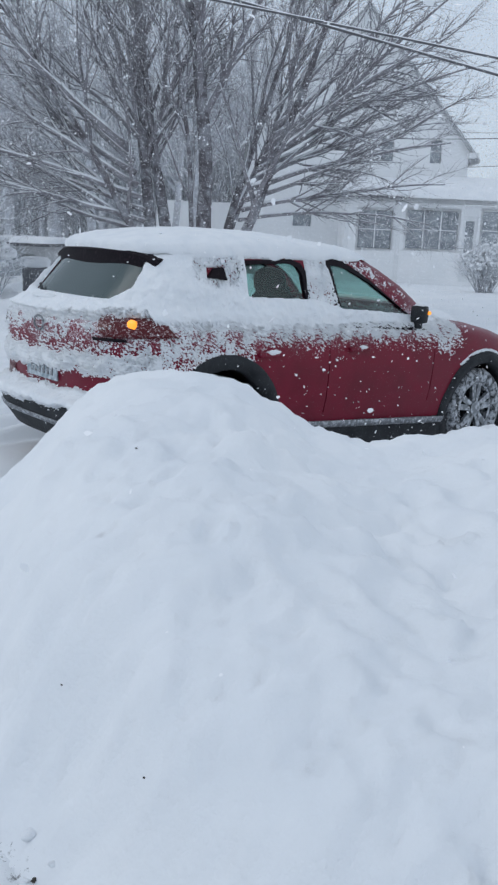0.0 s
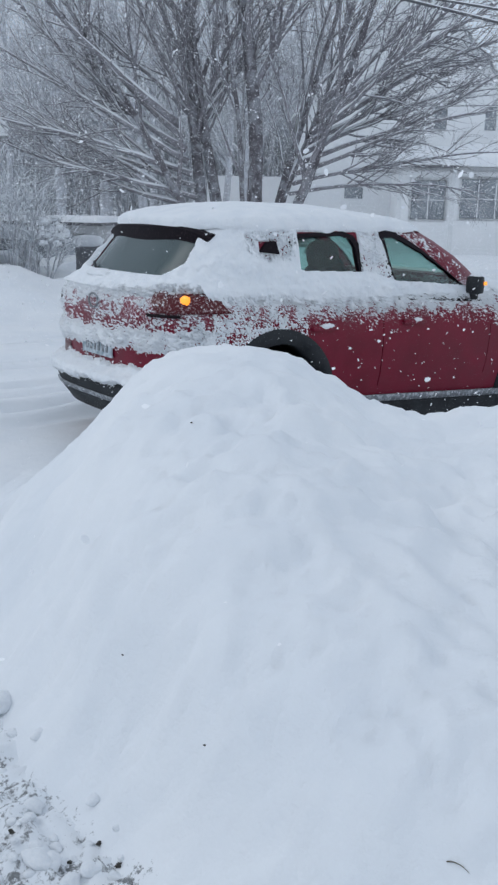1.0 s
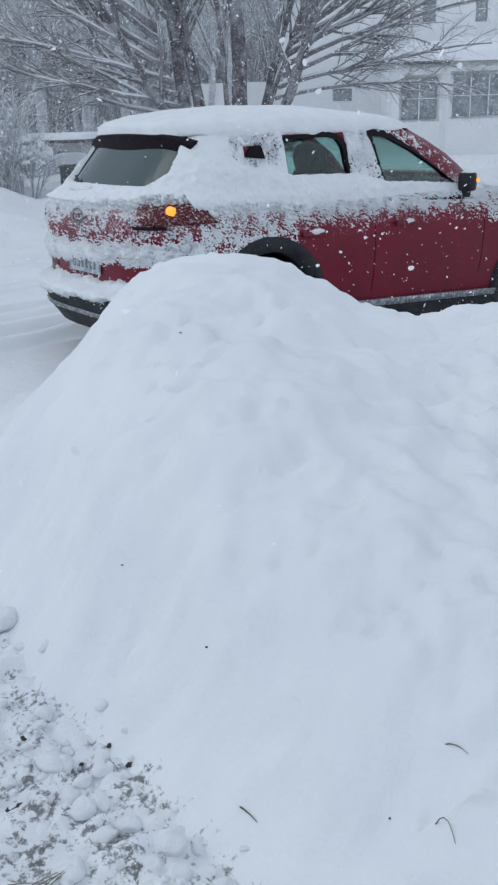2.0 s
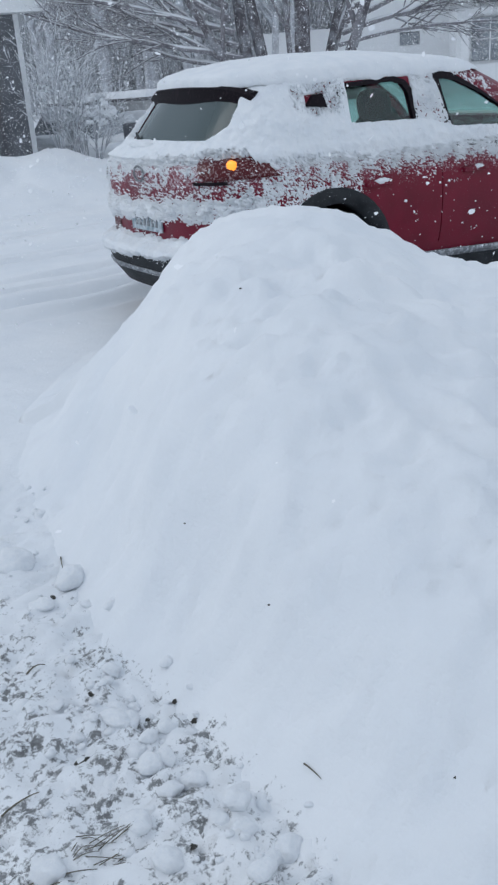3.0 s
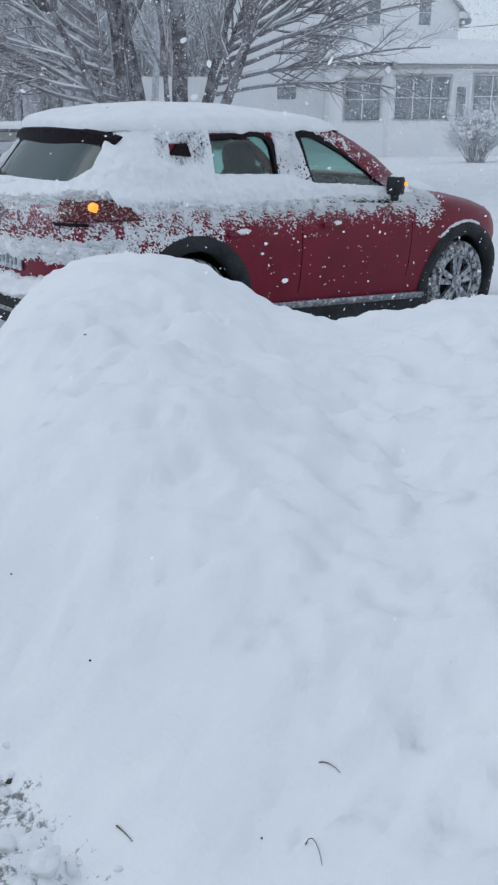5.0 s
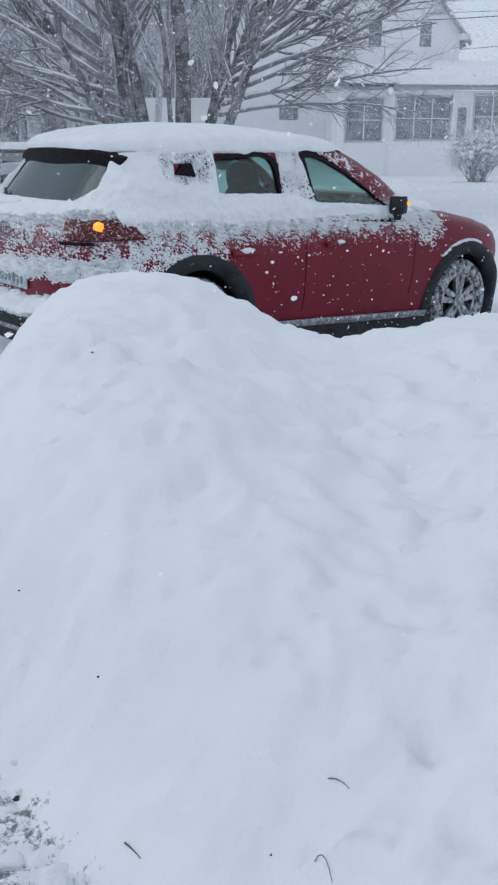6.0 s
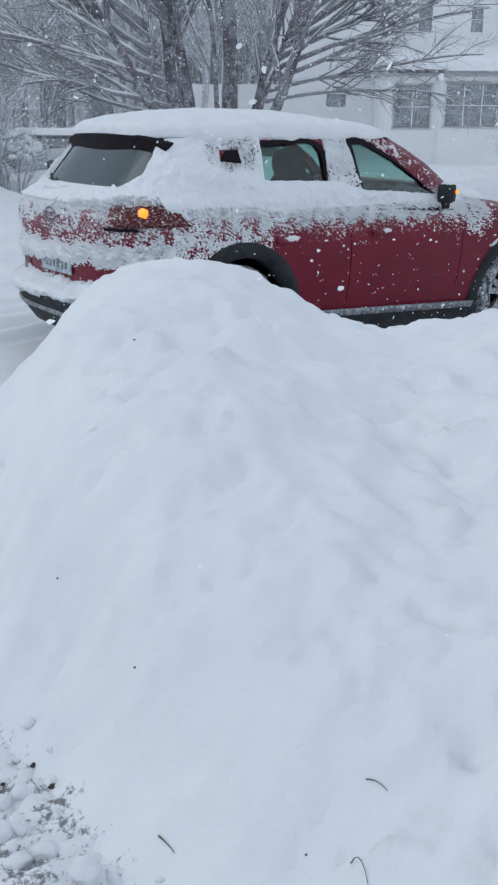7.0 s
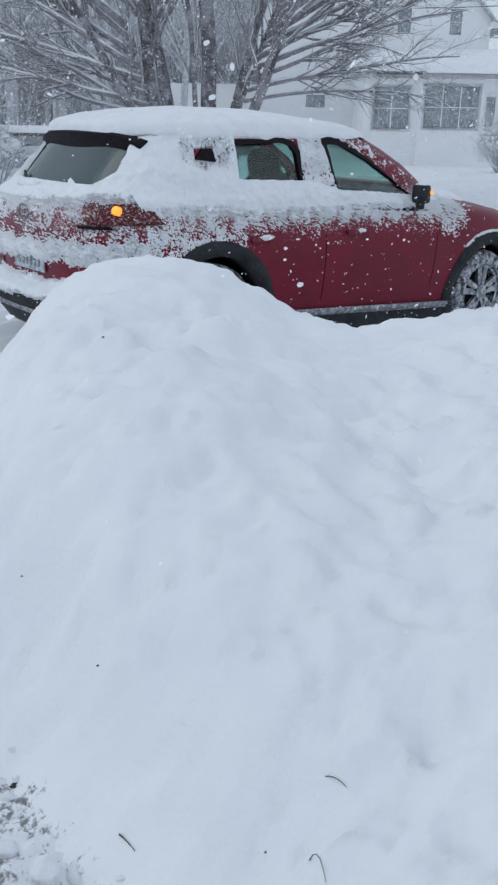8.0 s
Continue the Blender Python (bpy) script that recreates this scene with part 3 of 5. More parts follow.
            for k in range(40):
                a0, a1 = 2 * math.pi * k / 40, 2 * math.pi * (k + 1) / 40
                q = [rim.verts.new((r * math.cos(a), side * yy, r * math.sin(a))) for r, a, yy in ((0.222, a0, 0.085), (0.222, a1, 0.085), (0.20, a1, 0.075), (0.20, a0, 0.075))]
                rim.faces.new(q)
            for k in range(5):
                a = 2 * math.pi * k / 5 + 0.3
                turn = Matrix.Rotation(-a, 4, "Y")
                for lean in (-0.20, 0.20):
                    bmesh.ops.create_cube(rim, size=1, matrix=turn @ Matrix.Rotation(lean, 4, "Y") @ Matrix.Translation((0.125, side * 0.068, 0)) @ Matrix.Diagonal((0.17, 0.03, 0.048, 1)))
            bmesh.ops.create_cone(rim, cap_ends=True, segments=24, radius1=0.062, radius2=0.05, depth=0.04, matrix=Matrix.Translation((0, side * 0.07, 0)) @ Matrix.Rotation(radians(90 * side), 4, "X"))
            part("rim", rim, M_RIM, wheel, "snow-dusted silver alloy rim", False)
            hub = bmesh.new()
            bmesh.ops.create_cone(hub, cap_ends=True, segments=32, radius1=0.21, radius2=0.21, depth=0.02, matrix=Matrix.Translation((0, side * -0.01, 0)) @ Matrix.Rotation(radians(90), 4, "X"))
            part("brake_disc", hub, M_BLACK, wheel)
    # spoiler over the rear screen
    sp = bmesh.new()
    n, rows = 40, []
    for i in range(n + 1):
        y = -0.61 + 1.22 * i / n
        k = abs(y) / 0.61
        x = -0.475 + 0.10 * k ** 2.2
        z = 1.440 - 0.060 * k ** 4
        reach = 0.24 - 0.14 * k ** 3
        tall = 0.118 - 0.075 * k ** 5
        rows.append([sp.verts.new(p) for p in ((x + reach, y, z + 0.012), (x + 0.02, y, z + 0.004), (x, y, z - 0.012), (x + 0.010, y, z - tall), (x + 0.05, y, z - tall - 0.012), (x + reach, y, z - tall - 0.01))])
    for p, q in zip(rows, rows[1:]):
        for i in range(6):
            sp.faces.new((p[i], p[(i + 1) % 6], q[(i + 1) % 6], q[i]))
    sp.faces.new(rows[0]), sp.faces.new(rows[-1])
    bmesh.ops.recalc_face_normals(sp, faces=sp.faces)
    cp("roof_spoiler", sp, M_GLOSS, label="gloss black roof spoiler under the snow", smooth=False)
    # tail lamps wrap round the corners, amber lamp inside
    for side in (-1, 1):
        lamp = cp("tail_lamp", band(0.93, 1.045, lambda p, q=side: p.y * q > 0.62 and p.x < -0.34, 0.012, 0.03, 4), M_LENS, label="red tail lamp with amber indicator")
        amber = bmesh.new()
        skin = min(evened(1.006, 520, 0.010), key=lambda p, q=side: abs(p.y * q - 0.752) + (9 if p.x > 0 else 0))
        bmesh.ops.create_icosphere(amber, subdivisions=3, radius=1, matrix=Matrix.Translation(skin) @ Matrix.Diagonal((0.03, 0.036, 0.025, 1)))
        for v in amber.verts:
            v.co += (v.co - skin) * 0.5 * fbm(v.co.x * 30, v.co.y * 30, v.co.z * 30, 2)
        bmesh.ops.transform(amber, matrix=off, verts=amber.verts)
        part("indicator", amber, M_AMBER, lamp, "lit amber indicator")
    for side in (-1, 1):
        cp("hatch_trim", band(0.905, 0.922, lambda p, q=side: p.x < -0.3 and 0.58 < p.y * q < 0.79, 0.01, 0.02, 2), M_GLOSS)
    cp("reflector", band(0.55, 0.63, lambda p: p.x < -0.5 and 0.42 < p.y < 0.62, 0.008, 0.02, 2), M_LENS)
    plate = cp("number_plate", box(-0.825, -0.812, -0.20, 0.20, 0.60, 0.72, 0.003), M_PLATE, label="snow-smeared grey-blue number plate")
    for k in range(6):
        bar = box(-0.829, -0.825, -0.155 + k * 0.053, -0.125 + k * 0.053, 0.63, 0.69)
        bmesh.ops.transform(bar, matrix=off, verts=bar.verts)
        part("plate_bar", bar, M_SILL, plate, smooth=False)
    verts, faces = [], []
    tube([Vector((-0.842, 0.06 * math.cos(a), 0.955 + 0.045 * math.sin(a))) - Vector((1.3, 0, 0)) for a in np.linspace(0, 2 * math.pi, 29)], [0.007] * 29, 6, verts, faces)
    part("badge", (verts, faces), M_SILL, car, "plain grey oval badge dusted with snow")
    # door handles, mirror, wiper
    for side in (-1, 1):
        for x in (0.36, 1.20):
            y = side * 0.895
            cp("door_handle", box(x - 0.10, x + 0.10, *sorted((y - side * 0.02, y + side * 0.022)), 0.785, 0.818, 0.009), M_RED)
        mirror = cp("door_mirror", box(1.78, 1.88, *sorted((side * 0.84, side * 0.955)), 0.965, 1.105, 0.045), M_BLACK, label="black door mirror with lit amber repeater")
        foot = box(1.82, 1.90, *sorted((side * 0.78, side * 0.88)), 0.92, 0.99, 0.02)
        bmesh.ops.transform(foot, matrix=off, verts=foot.verts)
        part("mirror_foot", foot, M_BLACK, mirror)
        rep = box(1.862, 1.888, *sorted((side * 0.942, side * 0.962)), 1.034, 1.060, 0.006)
        bmesh.ops.transform(rep, matrix=off, verts=rep.verts)
        part("repeater", rep, M_AMBER, mirror, "lit amber repeater")
    verts, faces = [], []
    tube([Vector(p) - Vector((1.3, 0, 0)) for p in ((-0.70, -0.02, 1.085), (-0.70, 0.12, 1.10), (-0.66, 0.30, 1.14), (-0.60, 0.44, 1.17))], [0.016, 0.014, 0.012, 0.009], 6, verts, faces)
    part("rear_wiper", (verts, faces), M_BLACK, car)
    # seats, dash and wheel seen through the glass
    for y in (-0.37, 0.37):
        seat = cp("front_seat", box(0.98, 1.50, y - 0.25, y + 0.25, 0.50, 0.64, 0.05), M_CLOTH)
        for nm, b in (("seat_back", pad((0.92, y, 0.84), (0.11, 0.24, 0.36), 0.62)), ("headrest", pad((0.90, y, 1.24), (0.07, 0.145, 0.11), 0.75))):
            bmesh.ops.transform(b, matrix=off @ Matrix.Translation((0.9, 0, 0.5)) @ Matrix.Rotation(radians(-9), 4, "Y") @ Matrix.Translation((-0.9, 0, -0.5)), verts=b.verts)
            part(nm, b, M_CLOTH, seat)
    bench = cp("rear_seat", box(0.05, 0.55, -0.62, 0.62, 0.50, 0.66, 0.05), M_CLOTH)
    for nm, b in (("seat_back", box(-0.08, 0.08, -0.62, 0.62, 0.6, 1.12, 0.05)), ("headrest", box(-0.06, 0.04, -0.47, -0.25, 1.12, 1.25, 0.035)), ("headrest", box(-0.06, 0.04, 0.25, 0.47, 1.12, 1.25, 0.035))):
        bmesh.ops.transform(b, matrix=off, verts=b.verts)
        part(nm, b, M_CLOTH, bench)
    cp("dashboard", box(1.62, 1.96, -0.70, 0.70, 0.70, 1.02, 0.06), M_CLOTH)
    verts, faces = [], []
    tube([Vector((1.50 + 0.05 * math.sin(a) - 1.3, 0.37 + 0.18 * math.cos(a), 0.95 + 0.17 * math.sin(a))) for a in np.linspace(0, 2 * math.pi, 25)], [0.014] * 25, 6, verts, faces)
    part("steering_wheel", (verts, faces), M_CLOTH, car)
    return car


build_car()


# ---- snow lying on the car ----
def cling(p, ang):
    """How much snow sticks at a place of the car's skin: (cover, thickness)."""
    x, y, z = p
    rear = 1.0 if z > 1.085 and x < curve_at(REAR, z) + 0.16 and abs(y) < 0.70 else smooth(-0.38, -0.58, x)
    side = 1 - rear
    thick = 0.02
    if rear > 0.5:
        if z > 1.085:
            slant = 1.130 + max(0.0, -y - 0.50) * 0.9
            cover = 1.2 if z < slant or abs(y) > 0.605 - 0.33 * (z - 1.13) else -2.0
            thick = 0.046 - 0.022 * smooth(1.18, 1.34, z)
            if z > 1.29 and abs(y) < 0.53:
                cover = -2.0
        else:
            bandy = [(0.40, -0.9), (0.43, -0.3), (0.455, 1.0), (0.53, 1.2), (0.56, 0.5), (0.59, -0.35), (0.64, -0.35), (0.68, 0.6), (0.72, 0.85), (0.77, 0.75), (0.80, 0.05), (0.86, -0.28), (0.94, -0.12), (1.0, 0.02), (1.035, 0.7), (1.06, 1.2), (1.10, 1.2)]
            cover = curve_at(bandy, z + 0.05 * y + 0.03 * fbm(x * 7, y * 7, 3.3, 2))
            thick = 0.036 if z < 0.54 else (0.05 if z > 1.03 else 0.03)
            if 0.56 < z < 0.80 and y < -0.15:
                cover -= 0.25
            if 0.90 < z < 1.04 and y < -0.5:
                cover -= 0.02
    else:
        if x > 1.25 and z > 1.07 and abs(y) < curve_at(WIDE, z) * 0.93:
            return (1.1, 0.03) if z > 1.45 else (-2.0, 0.0)
        low = curve_at([(-0.6, 0.52), (0.1, 0.54), (0.25, 0.80), (0.40, 0.84), (1.0, 0.80), (1.5, 0.80), (1.9, 0.80), (2.15, 0.73), (2.45, 0.76), (2.6, 0.92)], x)
        if z < 1.06 and not (1.12 < x < 1.97 and z > curve_at([(1.1, 1.075), (1.85, 1.015), (2.0, 1.0)], x)):
            cover = 1.35 * smooth(low - 0.04, 1.04, z) - 0.30 - 0.6 * smooth(low - 0.02, low - 0.14, z)
            if x < 0.30:
                fine = 0.34 + 0.80 * smooth(0.95, 1.05, z)
                cover += (fine - cover) * smooth(0.30, 0.10, x)
            thick = 0.014 + 0.035 * smooth(0.98, 1.05, z)
            if x > 2.1:
                cover = 0.50 * smooth(low - 0.05, low + 0.1, z) - 0.12 + 1.0 * smooth(0.99, 1.02, z) - 0.8 * smooth(2.3, 2.5, x) - 0.7 * smooth(low, low - 0.12, z)
        else:
            ledge = curve_at([(-0.6, 1.3), (-0.1, 1.25), (0.3, 1.16), (0.85, 1.14), (1.1, 1.075), (1.85, 1.015), (2.0, 1.0)], x)
            near = smooth(ledge + 0.03, ledge - 0.07, z)
            if z < ledge and x >= 0.27:
                cover, thick = 1.2, 0.024 + 0.026 * near
            elif x < 0.27:
                cover, thick = 1.0 + 0.3 * near - 0.35 * smooth(0.26, 0.10, math.hypot(x - 0.06, (z - 1.33) * 1.5)), 0.022 + 0.026 * near
                if -0.05 < x < 0.08 and 1.28 < z < 1.35:
                    cover = -0.5
            elif 0.80 < x < 1.09 - (z - 1.1) * 0.30:
                cover, thick = 0.70, 0.016
            elif z > 1.405 - max(0.0, x - 1.15) * 0.52 and x > 1.0:
                cover, thick = 0.22 - 0.3 * smooth(1.3, 1.8, x), 0.010
            elif z > 1.405:
                cover, thick = 0.45, 0.02
            else:
                cover = -2.0
        for ax in AXLES:
            r = math.hypot(x - ax, z - HUB[ax])
            if r < ARCH - 0.01:
                cover = -9.0
            elif r < ARCH + 0.10 and ax > 1 and 0.62 < z and x < 2.9:
                cover = 0.75 * smooth(ARCH + 0.04, ARCH + 0.09, r)
            elif r < ARCH + 0.07:
                cover = min(cover, 0.02)
    return cover, thick


def build_car_snow():
    thing = empty("car_snow", 1.3, 0, 1.0)
    tagged(thing, "wet white snow clinging to the red car in clumps", "snow")
    for u0, u1, n, rows in ((-0.16, 0.46, 1150, 215), (0.46, 0.84, 240, 80)):
        cling_patch(thing, u0, u1, n, rows)
    roof_and_bonnet_snow(thing)


def cling_patch(thing, u0, u1, n, rows):
    zs = np.linspace(0.40, 1.50, rows)
    verts, faces, deep = [], [], []
    for z in zs:
        base, out = evened(float(z), n, 0.0, u0, u1), evened(float(z), n, 0.1, u0, u1)
        for p, q in zip(base, out):
            c, t = cling(p, 0)
            nz = 0.55 * fbm(p.x * 13, p.y * 13, p.z * 13, 2) + 1.1 * fbm(p.x * 82, p.y * 82, p.z * 82, 3)
            v = c + nz * (0.85 if c < 0.9 else 0.3)
            h = t * smooth(0.0, 0.9, v) * (1 + 0.35 * fbm(p.x * 16, p.y * 16, p.z * 16 + 5, 2)) if v > 0 and c > -1 else 0.0
            deep.append(h)
            d = (q - p).normalized()
            verts.append(p + d * (h - 0.004 + (0.016 if h > 0 and p.z < 0.5 else 0.0)) + Vector((0, 0, h * 0.25)))
    for i in range(rows - 1):
        for j in range(n - 1):
            k = j + 1
            quad = (i * n + j, i * n + k, (i + 1) * n + k, (i + 1) * n + j)
            if max(deep[q] for q in quad) > 0.0012:
                faces.append(quad)
    used = sorted({q for f in faces for q in f})
    again = {q: k for k, q in enumerate(used)}
    part("clinging_snow", ([verts[q] - Vector((1.3, 0, 1.0)) for q in used], [tuple(again[q] for q in f) for f in faces]), M_CARSNOW, thing, "patchy snow stuck to the car's flanks")


def bonnet_height(x, y):
    """The highest level at which a place in plan still lies inside the car's outline."""
    for z in np.linspace(1.06, 0.70, 73):
        xr, xf, w = curve_at(REAR, z), curve_at(FRONT, z), curve_at(WIDE, z)
        long = min(1.15, (xf - xr) * 0.5)
        e = 0.50 - 0.10 * smooth(0.98, 1.15, z)
        if max(0.0, (x - xf + long) / long) ** (2 / e) + (abs(y) / w) ** (2 / e) < 1:
            return float(z)
    return 0.70


def roof_and_bonnet_snow(thing):
    n, verts, faces = 220, [], []
    rings = [(1.40, 0.004, 1.412), (1.42, 0.020, 1.435), (1.44, 0.030, 1.475), (1.45, 0.034, 1.505), (1.465, 0.026, 1.535), (1.48, 0.006, 1.565), (1.50, -0.01, 1.588), (1.52, -0.02, 1.607), (1.535, -0.03, 1.62), (1.545, -0.05, 1.63), (1.552, -0.09, 1.637), (1.555, -0.10, 1.64)]
    for zsrc, grow, zout in rings:
        for p in evened(zsrc, n + 1, grow)[:-1]:
            back = smooth(0.25, -0.5, p.x)
            front = smooth(0.5, 1.5, p.x)
            z = 1.42 + 0.012 * back + (zout - 1.42) * (0.80 - 0.20 * front - 0.30 * back) + 0.010 * fbm(p.x * 5, p.y * 5, zout * 5, 3)
            wob = 1 + 0.012 * fbm(p.x * 8, p.y * 8, 3, 3)
            x = p.x - 0.035 * back * (1 - (abs(p.y) / 0.75) ** 2)
            verts.append(Vector((x - 1.3, p.y * wob, z - 1.0 - (0.012 * fbm(p.x * 14, p.y * 14, 1, 3) + 0.004 if zout < 1.48 else 0))))
    for i in range(len(rings) - 1):
        for j in range(n):
            k = (j + 1) % n
            faces.append((i * n + j, i * n + k, (i + 1) * n + k, (i + 1) * n + j))
    faces.append(tuple((len(rings) - 1) * n + j for j in range(n)))
    part("roof_snow", (verts, faces), M_CARSNOW, thing, "thick rounded slab of snow on the roof")
    # drift on the bonnet below the windscreen, and tufts on mirror and wiper
    verts, faces, idx, lies = [], [], {}, {}
    for i in range(70):
        for j in range(90):
            x, y = 2.14 + i * 0.0105, -0.76 + 1.52 * j / 89
            zt = bonnet_height(x, y)
            edge = smooth(0.76, 0.66, abs(y)) * smooth(2.72, 2.40, x + 0.12 * fbm(x * 6, y * 6, 1, 3)) * smooth(2.13, 2.24, x)
            idx[i, j], lies[i, j] = len(verts), edge
            verts.append(Vector((x - 1.3, y, zt - 1.0 - 0.030 + 0.085 * edge + 0.01 * edge * fbm(x * 12, y * 12, 2, 3))))
    for i in range(69):
        for j in range(89):
            if min(lies[i, j], lies[i + 1, j + 1]) > 0.06:
                faces.append((idx[i, j], idx[i + 1, j], idx[i + 1, j + 1], idx[i, j + 1]))
    part("bonnet_snow", (verts, faces), M_CARSNOW, thing)
    for name, c, r in (("mirror_snow", (1.83, -0.90, 1.098), (0.04, 0.045, 0.018)), ("wiper_snow", (-0.70, 0.16, 1.115), (0.05, 0.16, 0.03)), ("handle_snow", (1.23, -0.908, 0.812), (0.04, 0.018, 0.016)), ("handle_snow", (0.38, -0.908, 0.815), (0.06, 0.018, 0.018))):
        b = bmesh.new()
        bmesh.ops.create_icosphere(b, subdivisions=3, radius=1)
        for v in b.verts:
            k = 1 + 0.25 * fbm(v.co.x * 2 + c[0], v.co.y * 2, v.co.z * 2, 3)
            v.co = Vector((c[0] - 1.3 + v.co.x * r[0] * k, c[1] + v.co.y * r[1] * k, c[2] - 1.0 + v.co.z * r[2] * k))
        part(name, b, M_CARSNOW, thing)


build_car_snow()


# ---- trees ----
def grow_branch(rng, start, way, length, radius, level, rules, out, lift):
    """Adds one limb and, by the rules of its level, the limbs that leave it. out[level] = verts, faces; out['snow'] likewise."""
    segs, sides, kids, spread_, ratio, wobble = rules[level]
    path, radii, d, p = [start.copy()], [radius], way.normalized(), start.copy()
    for i in range(segs):
        d = (d + Vector((rng.uniform(-1, 1), rng.uniform(-1, 1), rng.uniform(-1, 1))) * wobble + Vector((0, 0, lift[level]))).normalized()
        p = p + d * (length / segs)
        path.append(p.copy())
        radii.append(radius * (1 - 0.72 * (i + 1) / segs))
    tube(path, radii, sides, *out["wood" if level < 1 else "crown"])
    if 1 <= level <= 2 and rng.random() < 0.8:
        first = rng.randrange(0, 2)
        last = rng.randrange(max(first + 2, segs // 2), segs + 1)
        lie = [path[i] + Vector((0, 0, radii[i] * 0.8)) for i in range(first, last + 1)]
        tube(lie, [max(0.007, radii[i] * 0.9) * (0.3 if i in (first, last) else rng.uniform(0.6, 1.1)) for i in range(first, last + 1)], 4, *out["snow"])
    if level + 1 < len(rules):
        for c in range(kids):
            f = rng.uniform(0.22, 1.0) if level else rng.uniform(0.28, 1.0)
            i = min(segs - 1, int(f * segs))
            at_ = path[i].lerp(path[i + 1], f * segs - i)
            main = (path[i + 1] - path[i]).normalized()
            turn = main.orthogonal().normalized()
            turn.rotate(Matrix.Rotation(rng.uniform(0, 2 * math.pi), 3, main))
            a = radians(rng.uniform(*spread_))
            side = main * math.cos(a) + turn * math.sin(a)
            grow_branch(rng, at_, side, length * ratio * rng.uniform(0.6, 1.15) * (1.15 - 0.5 * f), max(0.0035, radii[i] * rng.uniform(0.42, 0.6)), level + 1, rules, out, lift)


def finish_tree(name, x, y, z, out, bark, twig, label):
    tree = empty(name, x, y, z)
    tagged(tree, label, "tree")
    part("trunk", out["wood"], bark, tree)
    part("crown", out["crown"], twig, tree)
    if out["snow"][0]:
        part("branch_snow", out["snow"], M_SNOW, tree, "snow lying along the branches")
    return tree


def build_main_tree():
    rng = random.Random(11)
    out = {"wood": ([], []), "crown": ([], []), "snow": ([], [])}
    rules = [(12, 8, 13, (16, 38), 0.56, 0.065), (10, 5, 9, (16, 42), 0.46, 0.13), (6, 4, 10, (20, 46), 0.5, 0.17), (4, 3, 0, (0, 0), 0.5, 0.28)]
    lift = [0.012, 0.018, 0.015, 0.0]
    base = yard(-0.8, 16.6, 0.05)
    # base across, base away, lean across, lean away, rise, length, radius
    stems = [(0.0, 0.0, 0.01, 0.0, 1, 7.0, 0.17), (-0.70, 0.0, -0.22, 0.05, 1, 6.9, 0.135), (-0.42, 0.1, -0.16, 0.1, 1, 7.0, 0.13), (-0.48, -0.1, -0.50, -0.1, 1, 6.4, 0.09), (-0.10, -0.1, -0.09, -0.1, 1, 6.2, 0.055),
             (0.06, 0.0, 0.36, -0.05, 1, 6.2, 0.115), (0.03, 0.2, 0.18, 0.3, 1, 6.6, 0.085), (-0.55, 0.3, -0.36, 0.35, 1, 6.2, 0.08), (0.05, 0.2, 0.27, 0.4, 1, 5.8, 0.075)]
    for s, d, ls, ld, lz, length, r in stems:
        start = YR * s + YF * d
        grow_branch(rng, start, YR * ls + YF * ld + Vector((0, 0, lz)), length, r, 0, rules, out, lift)
    # low limbs that sweep sideways, off the outer stems
    low_rules = [rules[0], (12, 6, 18, (16, 42), 0.36, 0.085), rules[2], rules[3]]
    for k in range(8):
        z = 1.45 + 0.2 * k
        way = YR * -rng.uniform(1.0, 1.6) + YF * rng.uniform(-0.5, 0.5) + Vector((0, 0, 0.22 + 0.10 * k))
        grow_branch(rng, YR * (-0.64 - 0.24 * z) + Vector((0, 0, z)), way, rng.uniform(3.2, 4.2), 0.042 + 0.004 * k, 1, low_rules, out, [0, 0.012, 0.012, 0.0])
    for k in range(10):
        z = 1.75 + 0.17 * k
        way = YR * rng.uniform(1.3, 1.6) + YF * rng.uniform(-0.5, 0.5) + Vector((0, 0, 0.30 + 0.10 * k))
        grow_branch(rng, YR * (-0.02 + 0.34 * z) + Vector((0, 0, z)), way, rng.uniform(3.1, 3.6) + 0.1 * k, 0.038 + 0.003 * k, 1, low_rules, out, [0, 0.006, 0.012, 0.0])
    finish_tree("bare_tree", base.x, base.y, base.z, out, M_BARK, M_TWIG, "large bare many-stemmed maple tree with snow on its branches")


build_main_tree()


def build_far_tree(seed, height):
    rng = random.Random(seed)
    out = {"wood": ([], []), "crown": ([], []), "snow": ([], [])}
    rules = [(8, 5, 17, (30, 65), 0.36, 0.04), (5, 3, 7, (25, 50), 0.5, 0.10), (3, 3, 5, (25, 50), 0.55, 0.15), (2, 3, 0, (0, 0), 0.5, 0.15)]
    grow_branch(rng, Vector((0, 0, -0.3)), Vector((rng.uniform(-0.08, 0.08), rng.uniform(-0.08, 0.08), 1)), height, height * 0.014, 0, rules, out, [0.01, 0.03, 0.02, 0.0])
    out["snow"] = ([], [])
    return finish_tree("far_tree", 0, 0, 0, out, M_HAZETWIG, M_HAZETWIG, "tall bare snowy woodland tree in haze-paled colour")


